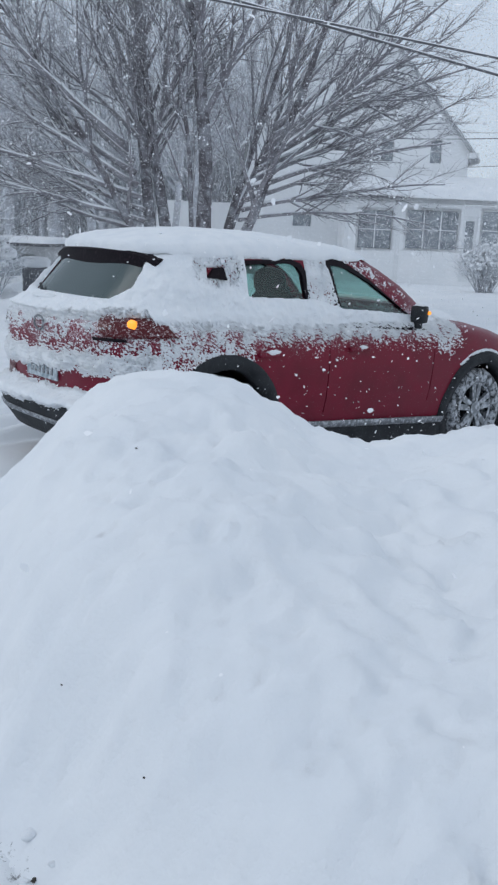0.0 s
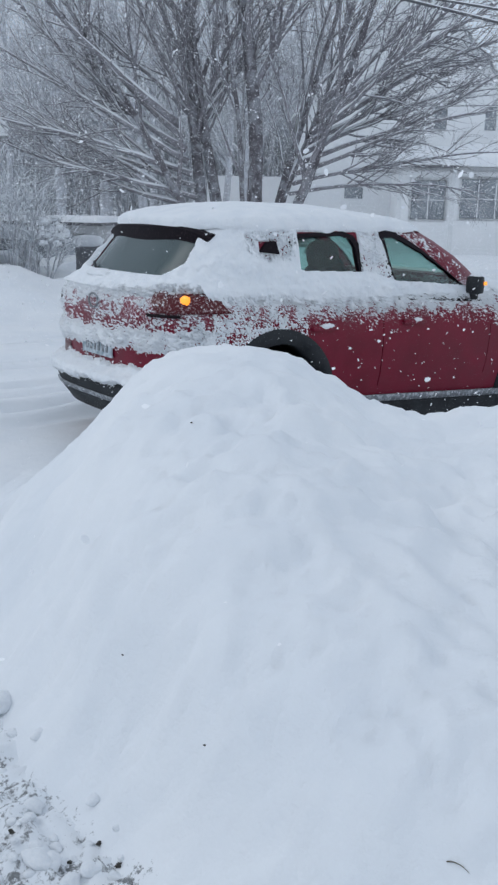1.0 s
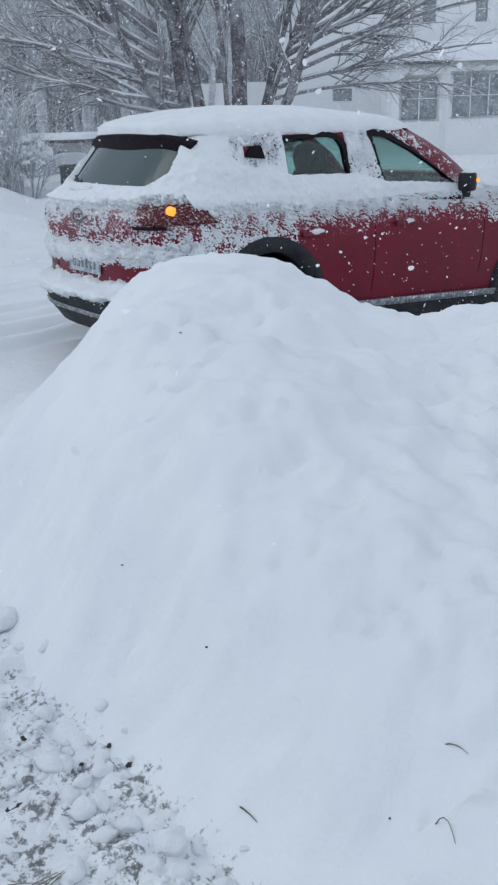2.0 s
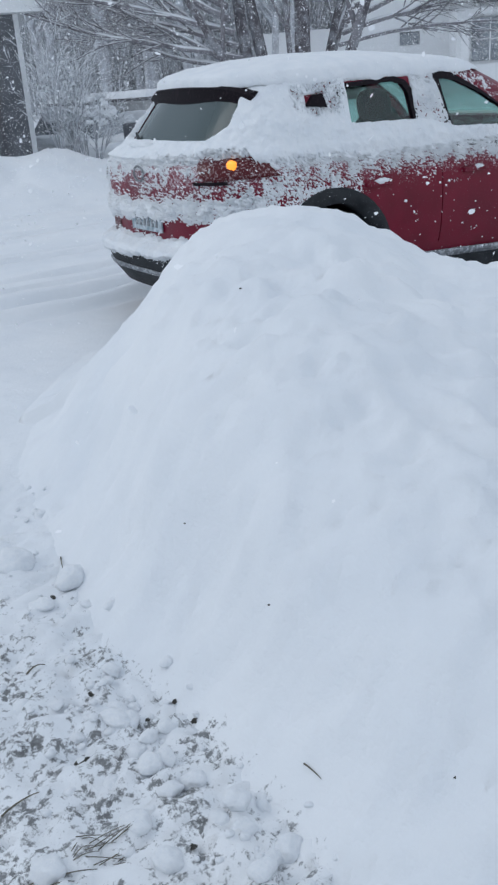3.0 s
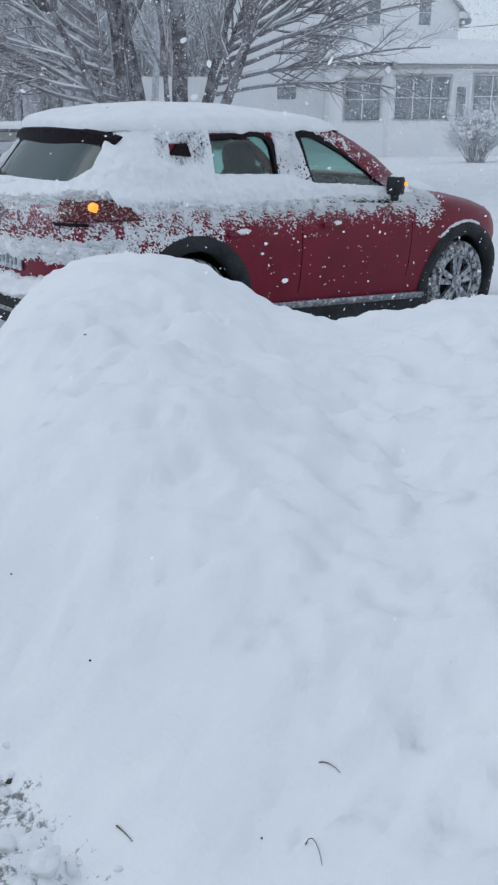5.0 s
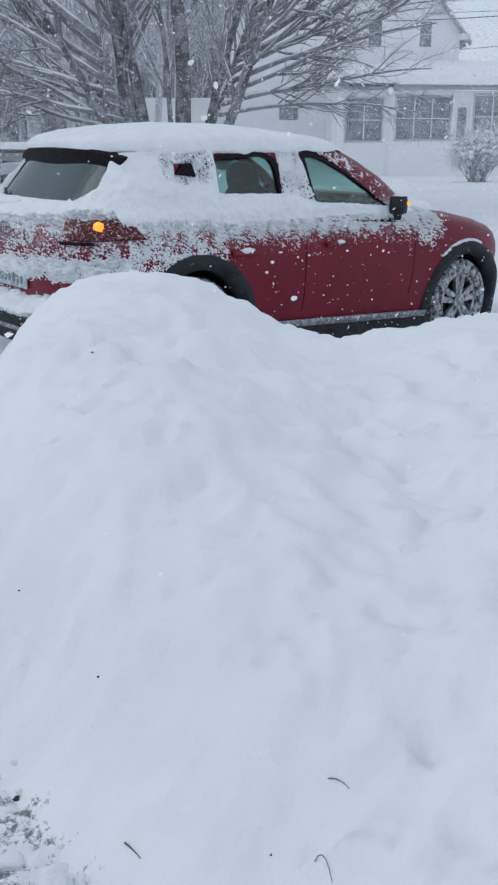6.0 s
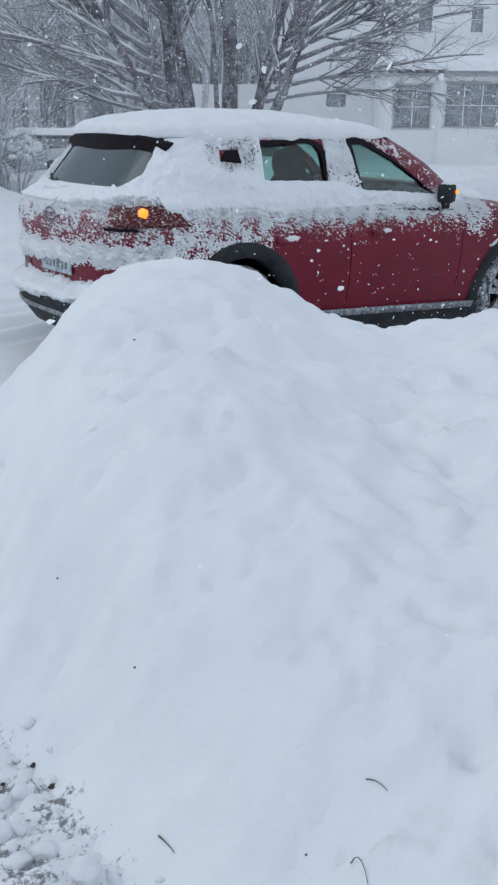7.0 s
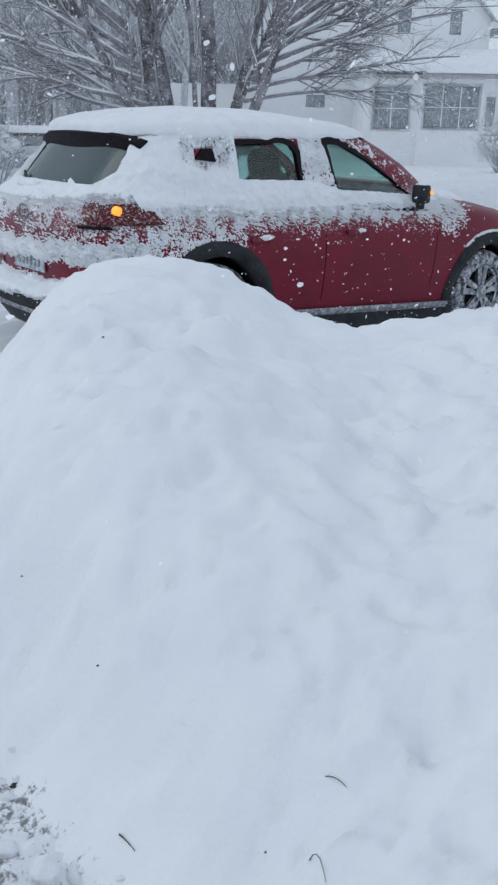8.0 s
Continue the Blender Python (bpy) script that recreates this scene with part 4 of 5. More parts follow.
def plant_woods():
    rng = random.Random(5)
    kinds = [build_far_tree(k, h) for k, h in ((21, 10.0), (22, 12.5), (23, 8.5), (24, 11.0))]
    spots = []
    for k in range(46):
        d = rng.uniform(27, 62)
        s = rng.uniform(-0.33, 0.035) * d
        if s > -1.5 and d < 36:
            continue
        spots.append((s, d))
    for k, (s, d) in enumerate(spots):
        p = yard(s, d, 0.25)
        m = pose(p.x, p.y, p.z, 0, 0, rng.uniform(0, 360))
        if k < len(kinds):
            kinds[k].matrix_basis = m
            tagged(kinds[k], group="woodland trees")
        else:
            copy_thing(kinds[k % len(kinds)], m)


plant_woods()


# ---- shrubs ----
def build_shrub(name, s, d, wide, high, stems, seed, label, snowy):
    rng = random.Random(seed)
    out = {"wood": ([], []), "crown": ([], []), "snow": ([], [])}
    rules = [(6, 4, 7, (20, 50), 0.5, 0.10), (4, 3, 5, (20, 50), 0.5, 0.15), (3, 3, 0, (0, 0), 0.5, 0.2)]
    for k in range(stems):
        a = rng.uniform(0, 2 * math.pi)
        lean = rng.uniform(0.05, 1.0) * wide / high
        grow_branch(rng, Vector((0.12 * math.cos(a), 0.12 * math.sin(a), -0.1)), Vector((lean * math.cos(a), lean * math.sin(a), 1)), high * rng.uniform(0.75, 1.15), 0.014, 0, rules, out, [-0.05, 0.0, 0.0])
    p = yard(s, d)
    shrub = empty(name, p.x, p.y, ground_z(p))
    tagged(shrub, label, "shrub")
    part("trunk", out["wood"], M_HAZETWIG, shrub)
    part("crown", out["crown"], M_HAZETWIG, shrub)
    verts, faces = out["snow"]
    for k in range(snowy):
        a, q, r = rng.uniform(0, 6.28), math.sqrt(rng.random()) * wide * 0.8, rng.uniform(0.015, 0.045) if high > 1.2 else rng.uniform(0.03, 0.085)
        h = high * (0.25 + 0.75 * math.sqrt(max(0.05, 1 - (q / wide) ** 2)) * rng.uniform(0.5, 1.0))
        c = Vector((q * math.cos(a), q * math.sin(a), h))
        tube([c - Vector((r, 0, 0.02)), c - Vector((r * 0.4, 0, -0.01)), c + Vector((r * 0.5, 0, 0.015)), c + Vector((r, 0, -0.02))], [r * 0.25, r * 0.62, r * 0.55, r * 0.2], 5, verts, faces)
    part("shrub_snow", (verts, faces), M_SNOW, shrub, "clumps of snow caught in the twigs")


build_shrub("shrub", -4.72, 15.6, 0.42, 1.75, 17, 31, "bare shrub with snow in its twigs beside the dark house", 60)
build_shrub("shrub", -4.4, 15.9, 0.45, 1.15, 18, 32, "bare arching shrub bent by snow beside the road", 60)
build_shrub("shrub", 5.75, 22.6, 0.75, 1.15, 60, 33, "round garden shrub covered with snow before the white house", 260)


# ---- the white house ----
def hp(name, bm, material, parent, label="", smooth_=False):
    return part(name, bm, material, parent, label, smooth_)


def house_window(parent, x0, x1, z0, z1, y, columns, rows):
    win = hp("window", box(x0 - 0.07, x1 + 0.07, y - 0.05, y + 0.02, z0 - 0.07, z0), M_TRIM, parent)
    for nm, a in (("window_frame", (x0 - 0.07, x1 + 0.07, y - 0.05, y + 0.02, z1, z1 + 0.08)), ("window_frame", (x0 - 0.07, x0, y - 0.05, y + 0.02, z0, z1)), ("window_frame", (x1, x1 + 0.07, y - 0.05, y + 0.02, z0, z1))):
        hp(nm, box(*a), M_TRIM, win)
    for i in range(1, columns):
        x = x0 + (x1 - x0) * i / columns
        hp("glazing_bar", box(x - 0.016, x + 0.016, y - 0.04, y + 0.02, z0, z1), M_TRIM, win)
    for j in range(1, rows):
        z = z0 + (z1 - z0) * j / rows
        hp("glazing_bar", box(x0, x1, y - 0.035, y + 0.02, z - 0.012, z + 0.012), M_TRIM, win)
    for i in range(columns):
        for j in range(rows):
            a, b = x0 + (x1 - x0) * i / columns, x0 + (x1 - x0) * (i + 1) / columns
            c, e = z0 + (z1 - z0) * j / rows, z0 + (z1 - z0) * (j + 1) / rows
            hp("pane", box(a + 0.012, b - 0.012, y + 0.005, y + 0.03, c + 0.012, e - 0.012), M_PANE, win)


def snow_slab(points, thick, parent, seed, name="roof_snow"):
    """A rounded sheet of snow on a roof plane given by four corners."""
    a, b, c, d = [Vector(p) for p in points]
    n, m, verts, faces = 50, 20, [], []
    for i in range(m + 1):
        for j in range(n + 1):
            u, v = j / n, i / m
            p = a.lerp(b, u).lerp(d.lerp(c, u), v)
            e = min(1.0, min(u, 1 - u) * 12, min(v, 1 - v) * 7)
            h = thick * math.sqrt(max(0.0, 1 - (1 - e) ** 2)) * (1 + 0.12 * fbm(p.x * 0.9, p.y * 0.9, seed, 3))
            verts.append(p + Vector((0, 0, h)))
    for i in range(m):
        for j in range(n):
            k = i * (n + 1) + j
            faces.append((k, k + 1, k + n + 2, k + n + 1))
    k = len(verts)
    verts += [p - Vector((0, 0, 0.01)) for p in (a, b, c, d)]
    faces.append((k, k + 3, k + 2, k + 1))
    return part(name, (verts, faces), M_SNOW, parent, "deep snow on the roof")


def build_white_house():
    o = yard(0, 29.0, 0.0)
    house = empty("white_house", o.x, o.y, 0.0, -39.6)
    tagged(house, "white clapboard house with enclosed porch and snowy roofs", "house")
    # main block, its gable to the road
    x0, x1, y0, y1, eave, ridge = -0.1, 7.05, 2.2, 11.0, 4.5, 8.7
    mid = (x0 + x1) / 2
    gable = [(x0, 0), (x1, 0), (x1, eave), (mid, ridge), (x0, eave)]
    att = (5.80, 6.16, 4.08, 4.80)
    cut = lambda a: box(a[0], a[1], y0 - 0.5, y0 + 0.14, a[2], a[3])
    vent = (1.45, 2.06, 1.90, 2.28)
    walls = carve(prism(gable, "y", y0, y1), [cut(att), cut(vent), cut((4.2, 4.6, 4.08, 4.80))])
    hp("wall", walls, M_SIDING, house, "white clapboard walls")
    for a in (att, (4.2, 4.6, 4.08, 4.80)):
        house_window(house, *a[:2], *a[2:], y0 + 0.06, 1, 2)
    house_window(house, *vent[:2], *vent[2:], y0 + 0.06, 1, 1)
    # roof planes with dark edge, snow on top
    for q in (-1, 1):
        ex = mid + q * (mid - x0 + 0.32)
        ez = eave - 0.32 * (ridge - eave) / (mid - x0)
        pts = [(mid, ridge), (ex, ez), (ex, ez + 0.09), (mid, ridge + 0.09)]
        hp("roof", prism(pts, "y", y0 - 0.22, y1 + 0.3), M_GREYWALL, house)
        snow_slab([(ex, y0 - 0.34, ez + 0.09), (ex, y1 + 0.3, ez + 0.09), (mid, y1 + 0.3, ridge + 0.09), (mid, y0 - 0.34, ridge + 0.09)], 0.16, house, 3 + q)
    hp("eave_return", box(x1 - 0.05, x1 + 0.26, y0 - 0.3, y0 + 0.1, eave - 0.22, eave - 0.06), M_TRIM, house)
    # enclosed porch
    px0, px1 = 2.95, 9.8
    wins = [(3.36, 4.39, 1.31, 2.46), (4.84, 6.42, 1.36, 2.52), (7.16, 8.75, 1.40, 2.58)]
    door = (6.56, 7.02, 0.42, 2.40)
    front = carve(box(px0, px1, 0.0, 0.16, 0.0, 2.72), [box(a, b, -0.5, 0.5, c, e) for a, b, c, e in wins + [door]])
    hp("porch_wall", front, M_SIDING, house)
    hp("porch_side", box(px0, px0 + 0.16, 0.16, y0, 0.0, 2.72), M_SIDING, house)
    hp("porch_side", box(px1 - 0.16, px1, 0.16, y0, 0.0, 2.72), M_SIDING, house)
    for (a, b, c, e), cols in zip(wins, (2, 3, 3)):
        house_window(house, a, b, c, e, 0.05, cols, 2)
    dr = hp("door", box(door[0], door[1], 0.04, 0.09, door[2], door[3]), M_TRIM, house, "white glazed porch door")
    hp("door_pane", box(door[0] + 0.10, door[1] - 0.10, 0.02, 0.05, 1.3, 2.25), M_PANE, dr)
    hp("corner_post", box(4.52, 4.66, -0.03, 0.0, 0.3, 2.72), M_TRIM, house)
    hp("corner_post", box(px0 - 0.02, px0 + 0.12, -0.03, 0.0, 0.3, 2.72), M_TRIM, house)
    hp("fascia", box(px0 - 0.25, px1 + 0.25, -0.36, -0.28, 2.72, 2.88), M_TRIM, house)
    hp("gutter", box(px0 + 0.4, 4.65, -0.42, -0.36, 2.80, 2.88, 0.01), M_ROOFEDGE, house, "dark bare stretch of gutter")
    hp("porch_roof", prism([(-0.36, 2.72), (2.2, 3.30), (2.2, 3.42), (-0.36, 2.88)], "x", px0 - 0.25, px1 + 0.25), M_TRIM, house)
    snow_slab([(4.75, -0.42, 2.86), (px1 + 0.28, -0.42, 2.86), (px1 + 0.28, 2.19, 3.42), (4.75, 2.19, 3.42)], 0.30, house, 8)
    snow_slab([(px0 - 0.28, -0.30, 2.90), (4.8, -0.30, 2.90), (4.8, 2.19, 3.42), (px0 - 0.28, 2.19, 3.42)], 0.20, house, 9)
    # lower wing behind
    hp("wing_wall", box(-3.2, x0, 4.0, 9.5, 0, 2.6), M_SIDING, house)


build_white_house()


def build_thicket():
    """The mass of saplings and twigs far behind the road, its grey a haze put into the colour."""
    rng = random.Random(41)
    verts, faces = [], []
    for k in range(5200):
        d = rng.uniform(38, 66)
        s = rng.uniform(-0.45, 0.06) * d
        h = rng.uniform(2.0, 9.5) * (0.5 + 0.5 * rng.random())
        lean = rng.uniform(-0.25, 0.25)
        z0 = rng.uniform(0.2, 4.0)
        a = yard(s, d, z0)
        b = a + YR * lean * h * 0.5 + Vector((0, 0, h * 0.5))
        c = a + YR * (lean * h + rng.uniform(-0.5, 0.5)) + Vector((0, 0, h))
        r = rng.uniform(0.012, 0.05)
        tube([a, b, c], [r, r * 0.8, r * 0.4], 3, verts, faces)
    tagged(part("far_woods", (verts, faces), M_HAZETWIG), "snowy thicket of bare far woodland in haze-grey colour", "woods", kind="stuff")


build_thicket()


def build_dark_house():
    o = yard(-5.42, 16.0, 0.0)
    house = empty("dark_house", o.x, o.y, 0.0, -39.6 + 24)
    tagged(house, "low weathered dark grey house with a snowy roof", "house")
    hp("wall", carve(box(-6, 0, 0, 7, 0, 2.75), [box(-1.6, -0.62, -0.5, 0.12, 1.35, 2.15)]), M_DARKWALL, house, "dark weathered siding")
    house_window(house, -1.6, -0.62, 1.35, 2.15, 0.05, 1, 2)
    hp("corner_board", box(-0.03, 0.05, -0.05, 0.06, 0.1, 2.7), M_TRIM, house, "pale corner board")
    hp("drain_pipe", box(-0.50, -0.44, -0.07, -0.01, 0.1, 2.7, 0.015), M_ROOFEDGE, house)
    hp("roof", prism([(-6.4, 2.62), (0.42, 2.62), (0.42, 2.74), (-3.0, 4.3), (-6.4, 2.74)], "y", -0.4, 7.3), M_TRIM, house)
    snow_slab([(0.45, -0.42, 2.74), (0.45, 7.3, 2.74), (-3.0, 7.3, 4.3), (-3.0, -0.42, 4.3)], 0.22, house, 4)
    for k in range(2):
        hp("step_post", box(-0.95 - k * 0.5, -0.86 - k * 0.5, -1.5, -1.41, 0, 0.95, 0.01), M_DARKWALL, house)
    hp("step_rail", box(-1.6, -0.86, -1.48, -1.42, 0.72, 0.78, 0.01), M_DARKWALL, house)


build_dark_house()


def build_far_shed():
    o = yard(-6.2, 25.0, 0.2)
    shed = empty("shed", o.x, o.y, -0.25, -39.6 - 4)
    tagged(shed, "low grey shed with a flat snow-covered roof", "shed")
    hp("wall", carve(box(-1.6, 0.85, 0, 2.2, 0, 1.25), [box(0.15, 0.55, -0.3, 0.5, 0, 1.05)]), M_GREYWALL, shed)
    hp("roof", box(-1.75, 1.0, -0.15, 2.35, 1.25, 1.33, 0.02), M_ROOFEDGE, shed)
    snow_slab([(-1.76, -0.16, 1.33), (1.0, -0.16, 1.33), (1.0, 2.36, 1.33), (-1.76, 2.36, 1.33)], 0.16, shed, 6)


build_far_shed()


def build_buried_car(s, d, turn, label, paint_):
    o = yard(s, d)
    car = empty("parked_car", o.x, o.y, ground_z(o) - 0.72, -39.6 + turn)
    tagged(car, label, "car", "snowed-in parked cars")
    b = box(-2.0, 2.0, -0.85, 0.85, 0.22, 0.85, 0.14)
    hp("body", b, paint_, car, smooth_=True)
    cab = bmesh.new()
    lo = [cab.verts.new(p) for p in ((-1.5, -0.78, 0.82), (1.1, -0.78, 0.82), (1.1, 0.78, 0.82), (-1.5, 0.78, 0.82))]
    hi = [cab.verts.new(p) for p in ((-1.1, -0.6, 1.32), (0.45, -0.6, 1.32), (0.45, 0.6, 1.32), (-1.1, 0.6, 1.32))]
    for i in range(4):
        j = (i + 1) % 4
        cab.faces.new((lo[i], lo[j], hi[j], hi[i]))
    cab.faces.new(hi)
    hp("cabin", cab, M_PANE, car)
    for x in (-1.25, 1.25):
        for y in (-0.78, 0.78):
            w = bmesh.new()
            bmesh.ops.create_cone(w, cap_ends=True, segments=20, radius1=0.31, radius2=0.31, depth=0.2, matrix=Matrix.Translation((x, y, 0.31)) @ Matrix.Rotation(radians(90), 4, "X"))
            hp("wheel", w, M_RUBBER, car)
    for nm, c, r in (("roof_snow", (-0.35, 0, 1.33), (0.95, 0.70, 0.17)), ("bonnet_snow", (1.5, 0, 0.86), (0.62, 0.85, 0.14)), ("boot_snow", (-1.75, 0, 0.86), (0.34, 0.82, 0.13))):
        q = bmesh.new()
        bmesh.ops.create_icosphere(q, subdivisions=3, radius=1)
        for v in q.verts:
            f = [math.copysign(abs(t) ** 0.6, t) for t in v.co]
            v.co = Vector([c[i] + f[i] * r[i] for i in range(3)])
        hp(nm, q, M_SNOW, car, smooth_=True)


def build_bin(s, d):
    o = yard(s, d)
    can = empty("garden_bin", o.x, o.y, ground_z(o), -39.6 + 12)
    tagged(can, "dark grey box bin under a rounded cap of snow", "bin")
    hp("body", box(-0.23, 0.23, -0.24, 0.24, -0.05, 0.80 - ground_z(o), 0.03), M_DARKWALL, can)
    cap = pad((0, 0, 0.86 - ground_z(o)), (0.29, 0.29, 0.115), 0.6)
    hp("snow_cap", cap, M_SNOW, can, "rounded cap of fresh snow", True)


build_bin(-4.08, 18.0)
build_buried_car(-6.1, 22.0, 80, "pale parked car buried under snow", M_TRIM)


# ---- overhead cables ----
def cable(a, b, sag, radius, label):
    verts, faces, pts = [], [], []
    a, b = Vector(a), Vector(b)
    for i in range(41):
        k = i / 40
        pts.append(a.lerp(b, k) - Vector((0, 0, sag * 4 * k * (1 - k))))
    tube(pts, [radius] * 41, 6, verts, faces)
    ob = part("overhead_cable", (verts, faces), M_WIRE)
    tagged(ob, label, "cable", "overhead cables", kind="structure")


cable(yard(-6, 12, 5.02), yard(9, 12, 2.86), -0.05, 0.017, "snow-coated overhead cable before the tree")
cable(yard(-6, 12.1, 5.55), yard(9, 12.1, 2.30), 0.0, 0.020, "thick snow-coated overhead cable before the tree")
cable(yard(3.6, 24.0, 4.05), yard(14, 22.0, 5.1), 0.25, 0.014, "thin service cable running to the white house")
cable(yard(6.9, 30.4, 3.95), yard(16, 24.0, 5.4), 0.3, 0.014, "thin service cable running to the white house")
cable(yard(7.4, 36, 5.6), yard(20, 30, 6.1), 0.2, 0.012, "thin distant overhead cable")


# ---- trodden foreground: clods, leaf litter, stalks ----
def build_clods():
    rng = random.Random(77)
    shapes = []
    for k in range(5):
        b = bmesh.new()
        bmesh.ops.create_icosphere(b, subdivisions=3, radius=1)
        for v in b.verts:
            v.co *= 1 + 0.30 * fbm(v.co.x * 1.1 + k * 7, v.co.y * 1.1, v.co.z * 1.1, 2)
        me = bpy.data.meshes.new("snow_clod")
        b.to_mesh(me)
        b.free()
        me.materials.append(M_SNOW)
        me.polygons.foreach_set("use_smooth", [True] * len(me.polygons))
        shapes.append(me)
    spots = [(-0.536, 1.75, 0.030), (-0.58, 1.80, 0.028), (-0.56, 1.85, 0.020), (-0.50, 1.77, 0.020), (-0.52, 1.89, 0.022), (-0.974, 2.606, 0.050), (-0.205, 1.55, 0.034), (-0.24, 1.52, 0.028), (-0.32, 1.64, 0.034), (-0.36, 1.60, 0.028), (-1.22, 2.74, 0.070), (-0.30, 1.57, 0.026), (-0.43, 1.72, 0.024), (-1.02, 2.45, 0.032), (-0.66, 1.95, 0.024), (-0.62, 1.70, 0.022), (-0.45, 1.50, 0.030), (-0.72, 2.12, 0.026)]
    for k in range(280):
        i = rng.randrange(1, 7)
        (a, b), (c, e) = FOOT[i + 1], FOOT[i + 2] if i + 2 < len(FOOT) else FOOT[i + 1]
        t = rng.random()
        s, d = a + (c - a) * t, b + (e - b) * t
        away = abs(rng.gauss(0, 0.33))
        s, d = s - away * 0.75 + rng.uniform(-0.1, 0.14), d - away * 0.55 + rng.uniform(-0.1, 0.1)
        if (d < 0.75 or s < -2.2) and k >= len(spots):
            continue
        r = min(0.032, 0.006 + rng.expovariate(1 / 0.006))
        if k < len(spots):
            s, d, r = spots[k]
        p = yard(s, d)
        top = max(ground_z(p), ground_z(p) * 0.5 + bank_z(s, d) - 0.02)
        ob = new("snow_clod", shapes[k % 5])
        ob.matrix_basis = pose(p.x, p.y, top + r * 0.05, rng.uniform(-20, 20), rng.uniform(-20, 20), rng.uniform(0, 360)) @ Matrix.Diagonal((r * rng.uniform(0.9, 1.4), r, r * rng.uniform(0.6, 0.85), 1))
        tagged(ob, "small rounded clod of white snow on the trodden ground", "snow clod", "snow clods")


build_clods()


def surface(s, d):
    p = yard(s, d)
    return max(ground_z(p), ground_z(p) * 0.5 + bank_z(s, d) - 0.02)


def stalk(s, d, turn, length, lift, radius, material, name, label, category):
    verts, faces, pts = [], [], []
    ends = []
    for k in (-0.5, 0.5):
        a, b = s + math.cos(turn) * length * k, d + math.sin(turn) * length * k
        p = yard(a, b)
        ends.append(Vector((p.x, p.y, surface(a, b) + radius * 0.4)))
    top = max(0.0, surface(s, d) + radius - (ends[0].z + ends[1].z) / 2)
    for i in range(6):
        k = i / 5 - 0.5
        pts.append(ends[0].lerp(ends[1], i / 5) + Vector((0, 0, (top + lift * length) * (1 - 4 * k * k))))
    tube(pts, [radius * (1 - 0.12 * i) for i in range(6)], 5, verts, faces)
    tagged(part(name, (verts, faces), material), label, category, category + "s")


for s_, d_, a_, l_, r_ in ((0.259, 1.57, -0.7, 0.050, 0.0016), (0.221, 1.442, -1.2, 0.075, 0.0013), (-0.155, 1.672, -0.8, 0.055, 0.0022), (-0.93, 2.12, 0.9, 0.06, 0.003), (-0.80, 1.62, 0.7, 0.09, 0.0028), (-0.88, 1.48, 1.0, 0.07, 0.0022), (0.10, 1.12, 1.0, 0.035, 0.002), (-0.70, 1.42, 0.5, 0.11, 0.002),
                           (-0.66, 1.40, 0.6, 0.10, 0.002), (-0.62, 1.44, 0.3, 0.08, 0.0018), (-0.42, 1.42, 0.2, 0.07, 0.002), (-1.05, 2.75, -1.2, 0.09, 0.003)):
    stalk(s_, d_, a_, l_, 0.05, r_, M_STRAW, "grass_stalk", "thin dry grass stalk lying on the snow", "grass stalk")

tuft_rng = random.Random(3)
for k_ in range(16):
    stalk(-0.587 + tuft_rng.uniform(-0.06, 0.06), 1.506 + tuft_rng.uniform(-0.03, 0.03), 0.55 + tuft_rng.uniform(-0.3, 0.3), tuft_rng.uniform(0.03, 0.09), 0.04, 0.0013, M_STRAW, "grass_stalk", "thin dry grass stalk lying on the snow", "grass stalk")


def crumb(s, d, r, seed):
    b = bmesh.new()
    bmesh.ops.create_icosphere(b, subdivisions=2, radius=r)
    for v in b.verts:
        v.co *= 1 + 1.1 * fbm(v.co.x / r * 1.6 + seed, v.co.y / r * 1.6, v.co.z / r * 1.6, 4)
        v.co.z *= 0.55
    p = yard(s, d, surface(s, d) + r * 0.15)
    ob = part("earth_crumb", b, M_EARTH)
    ob.matrix_basis = Matrix.Translation(p)
    tagged(ob, "dark crumb of earth and leaf mould on the snow", "earth crumb", "earth crumbs")


for k_, (s_, d_, r_) in enumerate(((-0.707, 1.765, 0.014), (-0.69, 1.77, 0.008), (-0.262, 2.0, 0.0034), (-0.522, 2.34, 0.0034), (0.131, 1.532, 0.0032), (-0.519, 1.985, 0.008), (-0.46, 1.919, 0.009), (-0.58, 1.93, 0.006), (-0.74, 2.0, 0.008), (-0.45, 1.42, 0.010), (-0.40, 1.53, 0.007), (-1.0, 2.5, 0.010), (-1.02, 1.9, 0.012), (-0.9, 1.75, 0.010), (0.02, 1.29, 0.004), (-0.43, 3.2, 0.0038))):
    crumb(s_, d_, r_, k_ * 3.7)


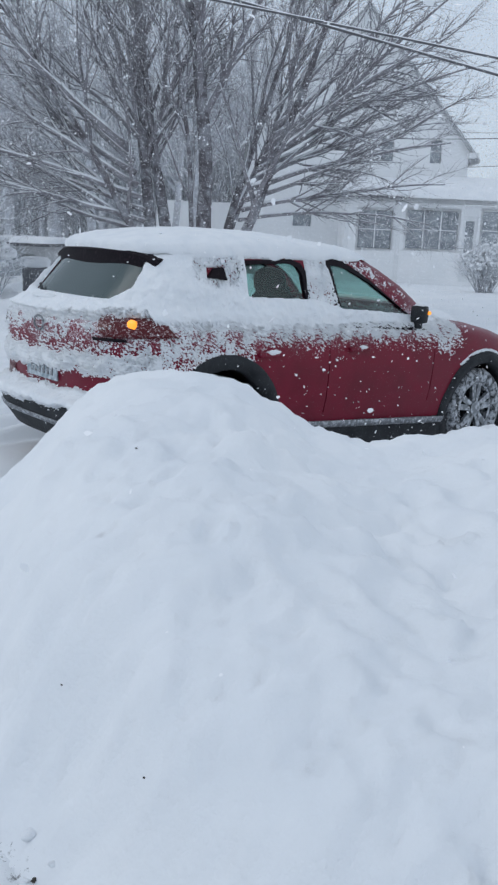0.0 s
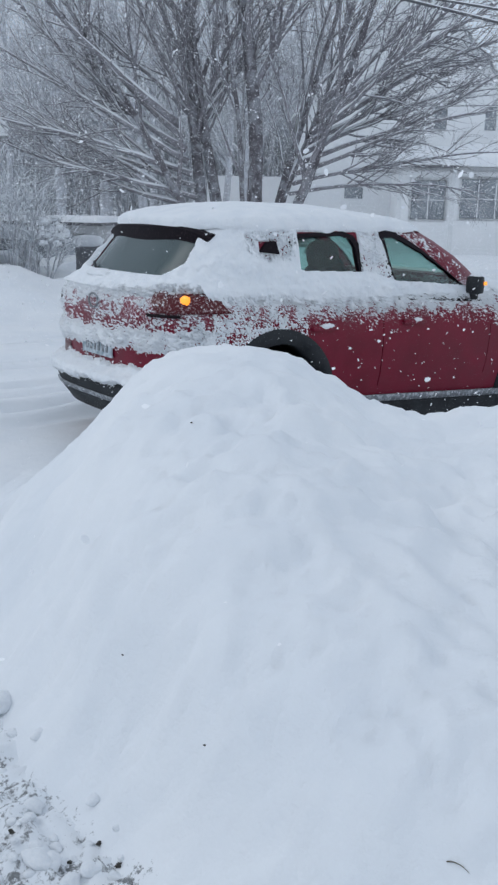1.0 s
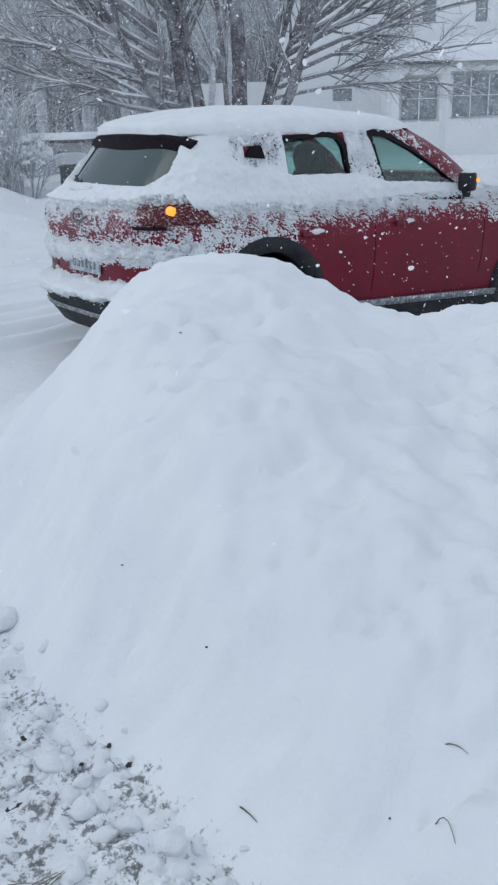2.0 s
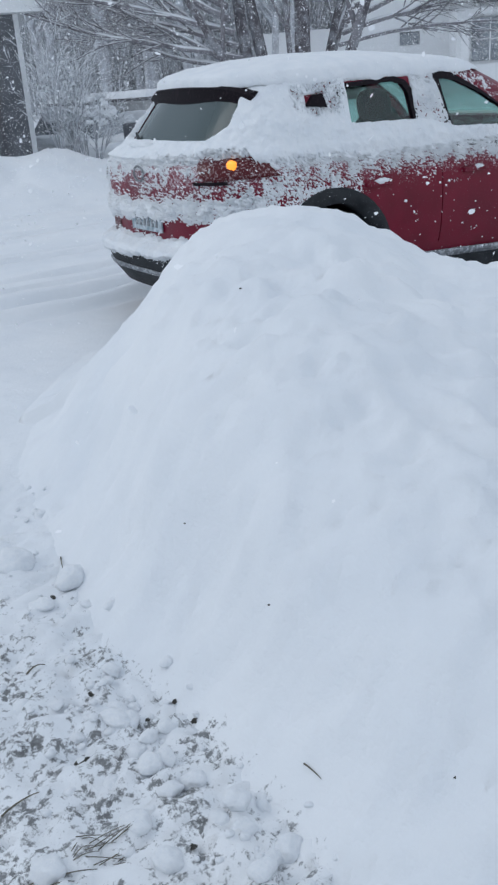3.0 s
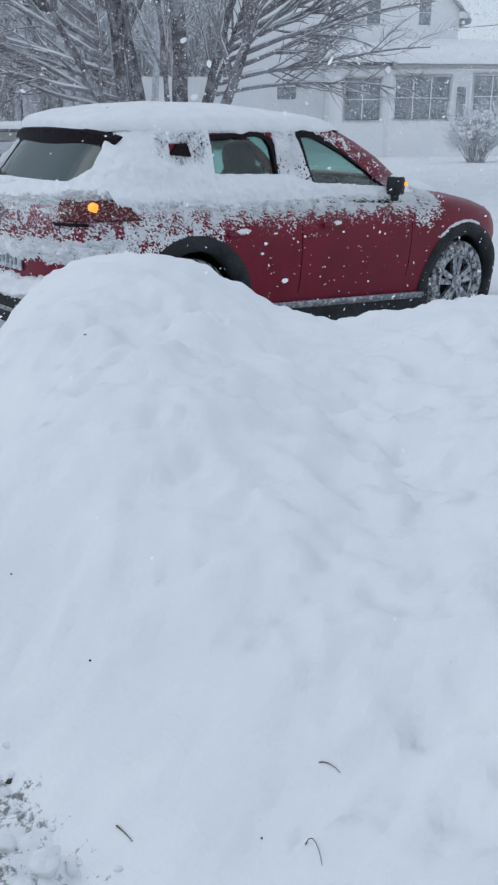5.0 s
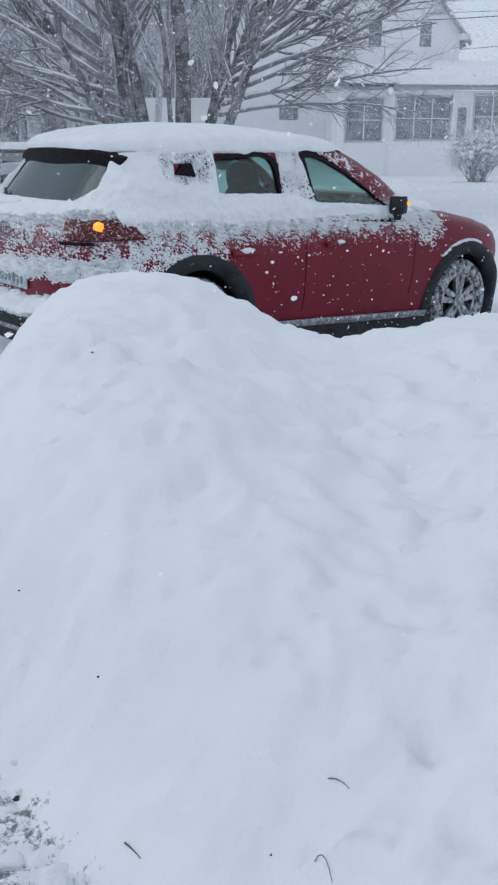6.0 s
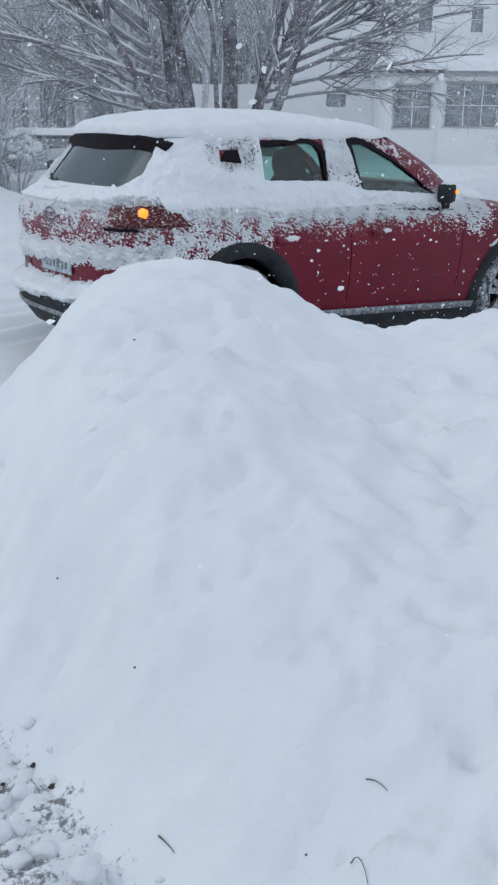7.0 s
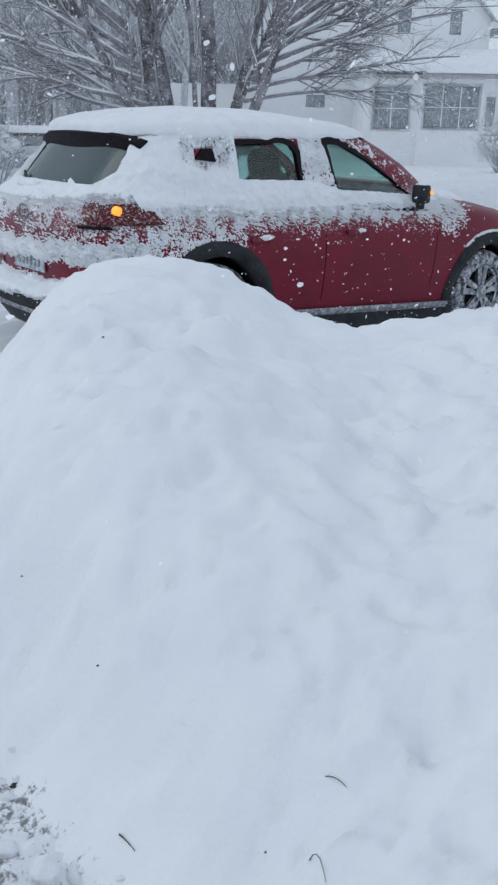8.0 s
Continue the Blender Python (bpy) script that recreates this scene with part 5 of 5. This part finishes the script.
# ---- falling snow ----
def build_falling_snow():
    rng = np.random.default_rng(9)
    me = bpy.data.meshes.new("falling_snow")
    all_co, all_start, total = [], [], 0
    # from, to (metres away), flakes per cubic metre, half width, corners
    for d0, d1, density, size, sides in ((1.6, 4.0, 13, 0.0052, 7), (4.0, 9.0, 80, 0.0042, 6), (9.0, 17.0, 330, 0.0050, 3), (17.0, 32.0, 110, 0.0070, 3), (32.0, 62.0, 22, 0.022, 3)):
        wide, high = 0.42 * d1 + 0.4, 0.26 * d1 + 1.8
        n = int(density * 2 * wide * high * (d1 - d0))
        s, d, z = rng.uniform(-wide, wide, n), rng.uniform(d0, d1, n), rng.uniform(0.15, high, n)
        keep = (s > -0.42 * d - 0.3) & (s < 0.31 * d + 0.3) & (z < 1.8 + np.where(s < -0.31 * d, 0.13, 0.26) * d)
        s, d, z = s[keep], d[keep], z[keep]
        n = len(s)
        r = size * rng.lognormal(0, 0.45, n)
        pos = np.array([YARD_X, YARD_Y, 0.0]) + s[:, None] * np.array(YR) + d[:, None] * np.array(YF)
        pos[:, 2] = z
        # nothing falls inside the car
        out = ~((pos[:, 0] > -0.95) & (pos[:, 0] < 3.5) & (np.abs(pos[:, 1]) < 0.92) & (pos[:, 2] < 1.62))
        pos, r = pos[out], r[out]
        n = len(r)
        a = rng.normal(size=(n, 3))
        a /= np.linalg.norm(a, axis=1, keepdims=True)
        b = np.cross(a, rng.normal(size=(n, 3)))
        b /= np.linalg.norm(b, axis=1, keepdims=True)
        corners = []
        for k in range(sides):
            t = 2 * math.pi * k / sides
            corners.append(pos + (a * math.cos(t) + b * math.sin(t)) * (rng.uniform(0.6, 1.2, (n, 1)) * r[:, None]))
        all_co.append(np.stack(corners, 1).reshape(-1, 3))
        all_start.append(total + np.arange(0, sides * n, sides))
        total += sides * n
    co, start = np.concatenate(all_co), np.concatenate(all_start)
    me.vertices.add(total)
    me.vertices.foreach_set("co", co.ravel())
    me.loops.add(total)
    me.loops.foreach_set("vertex_index", np.arange(total))
    me.polygons.add(len(start))
    me.polygons.foreach_set("loop_start", start)
    me.update(calc_edges=True)
    me.materials.append(M_FLAKE)
    tagged(new("falling_snow", me), "dense flurry of white snowflakes hanging in the air", "snowfall", kind="stuff")


build_falling_snow()
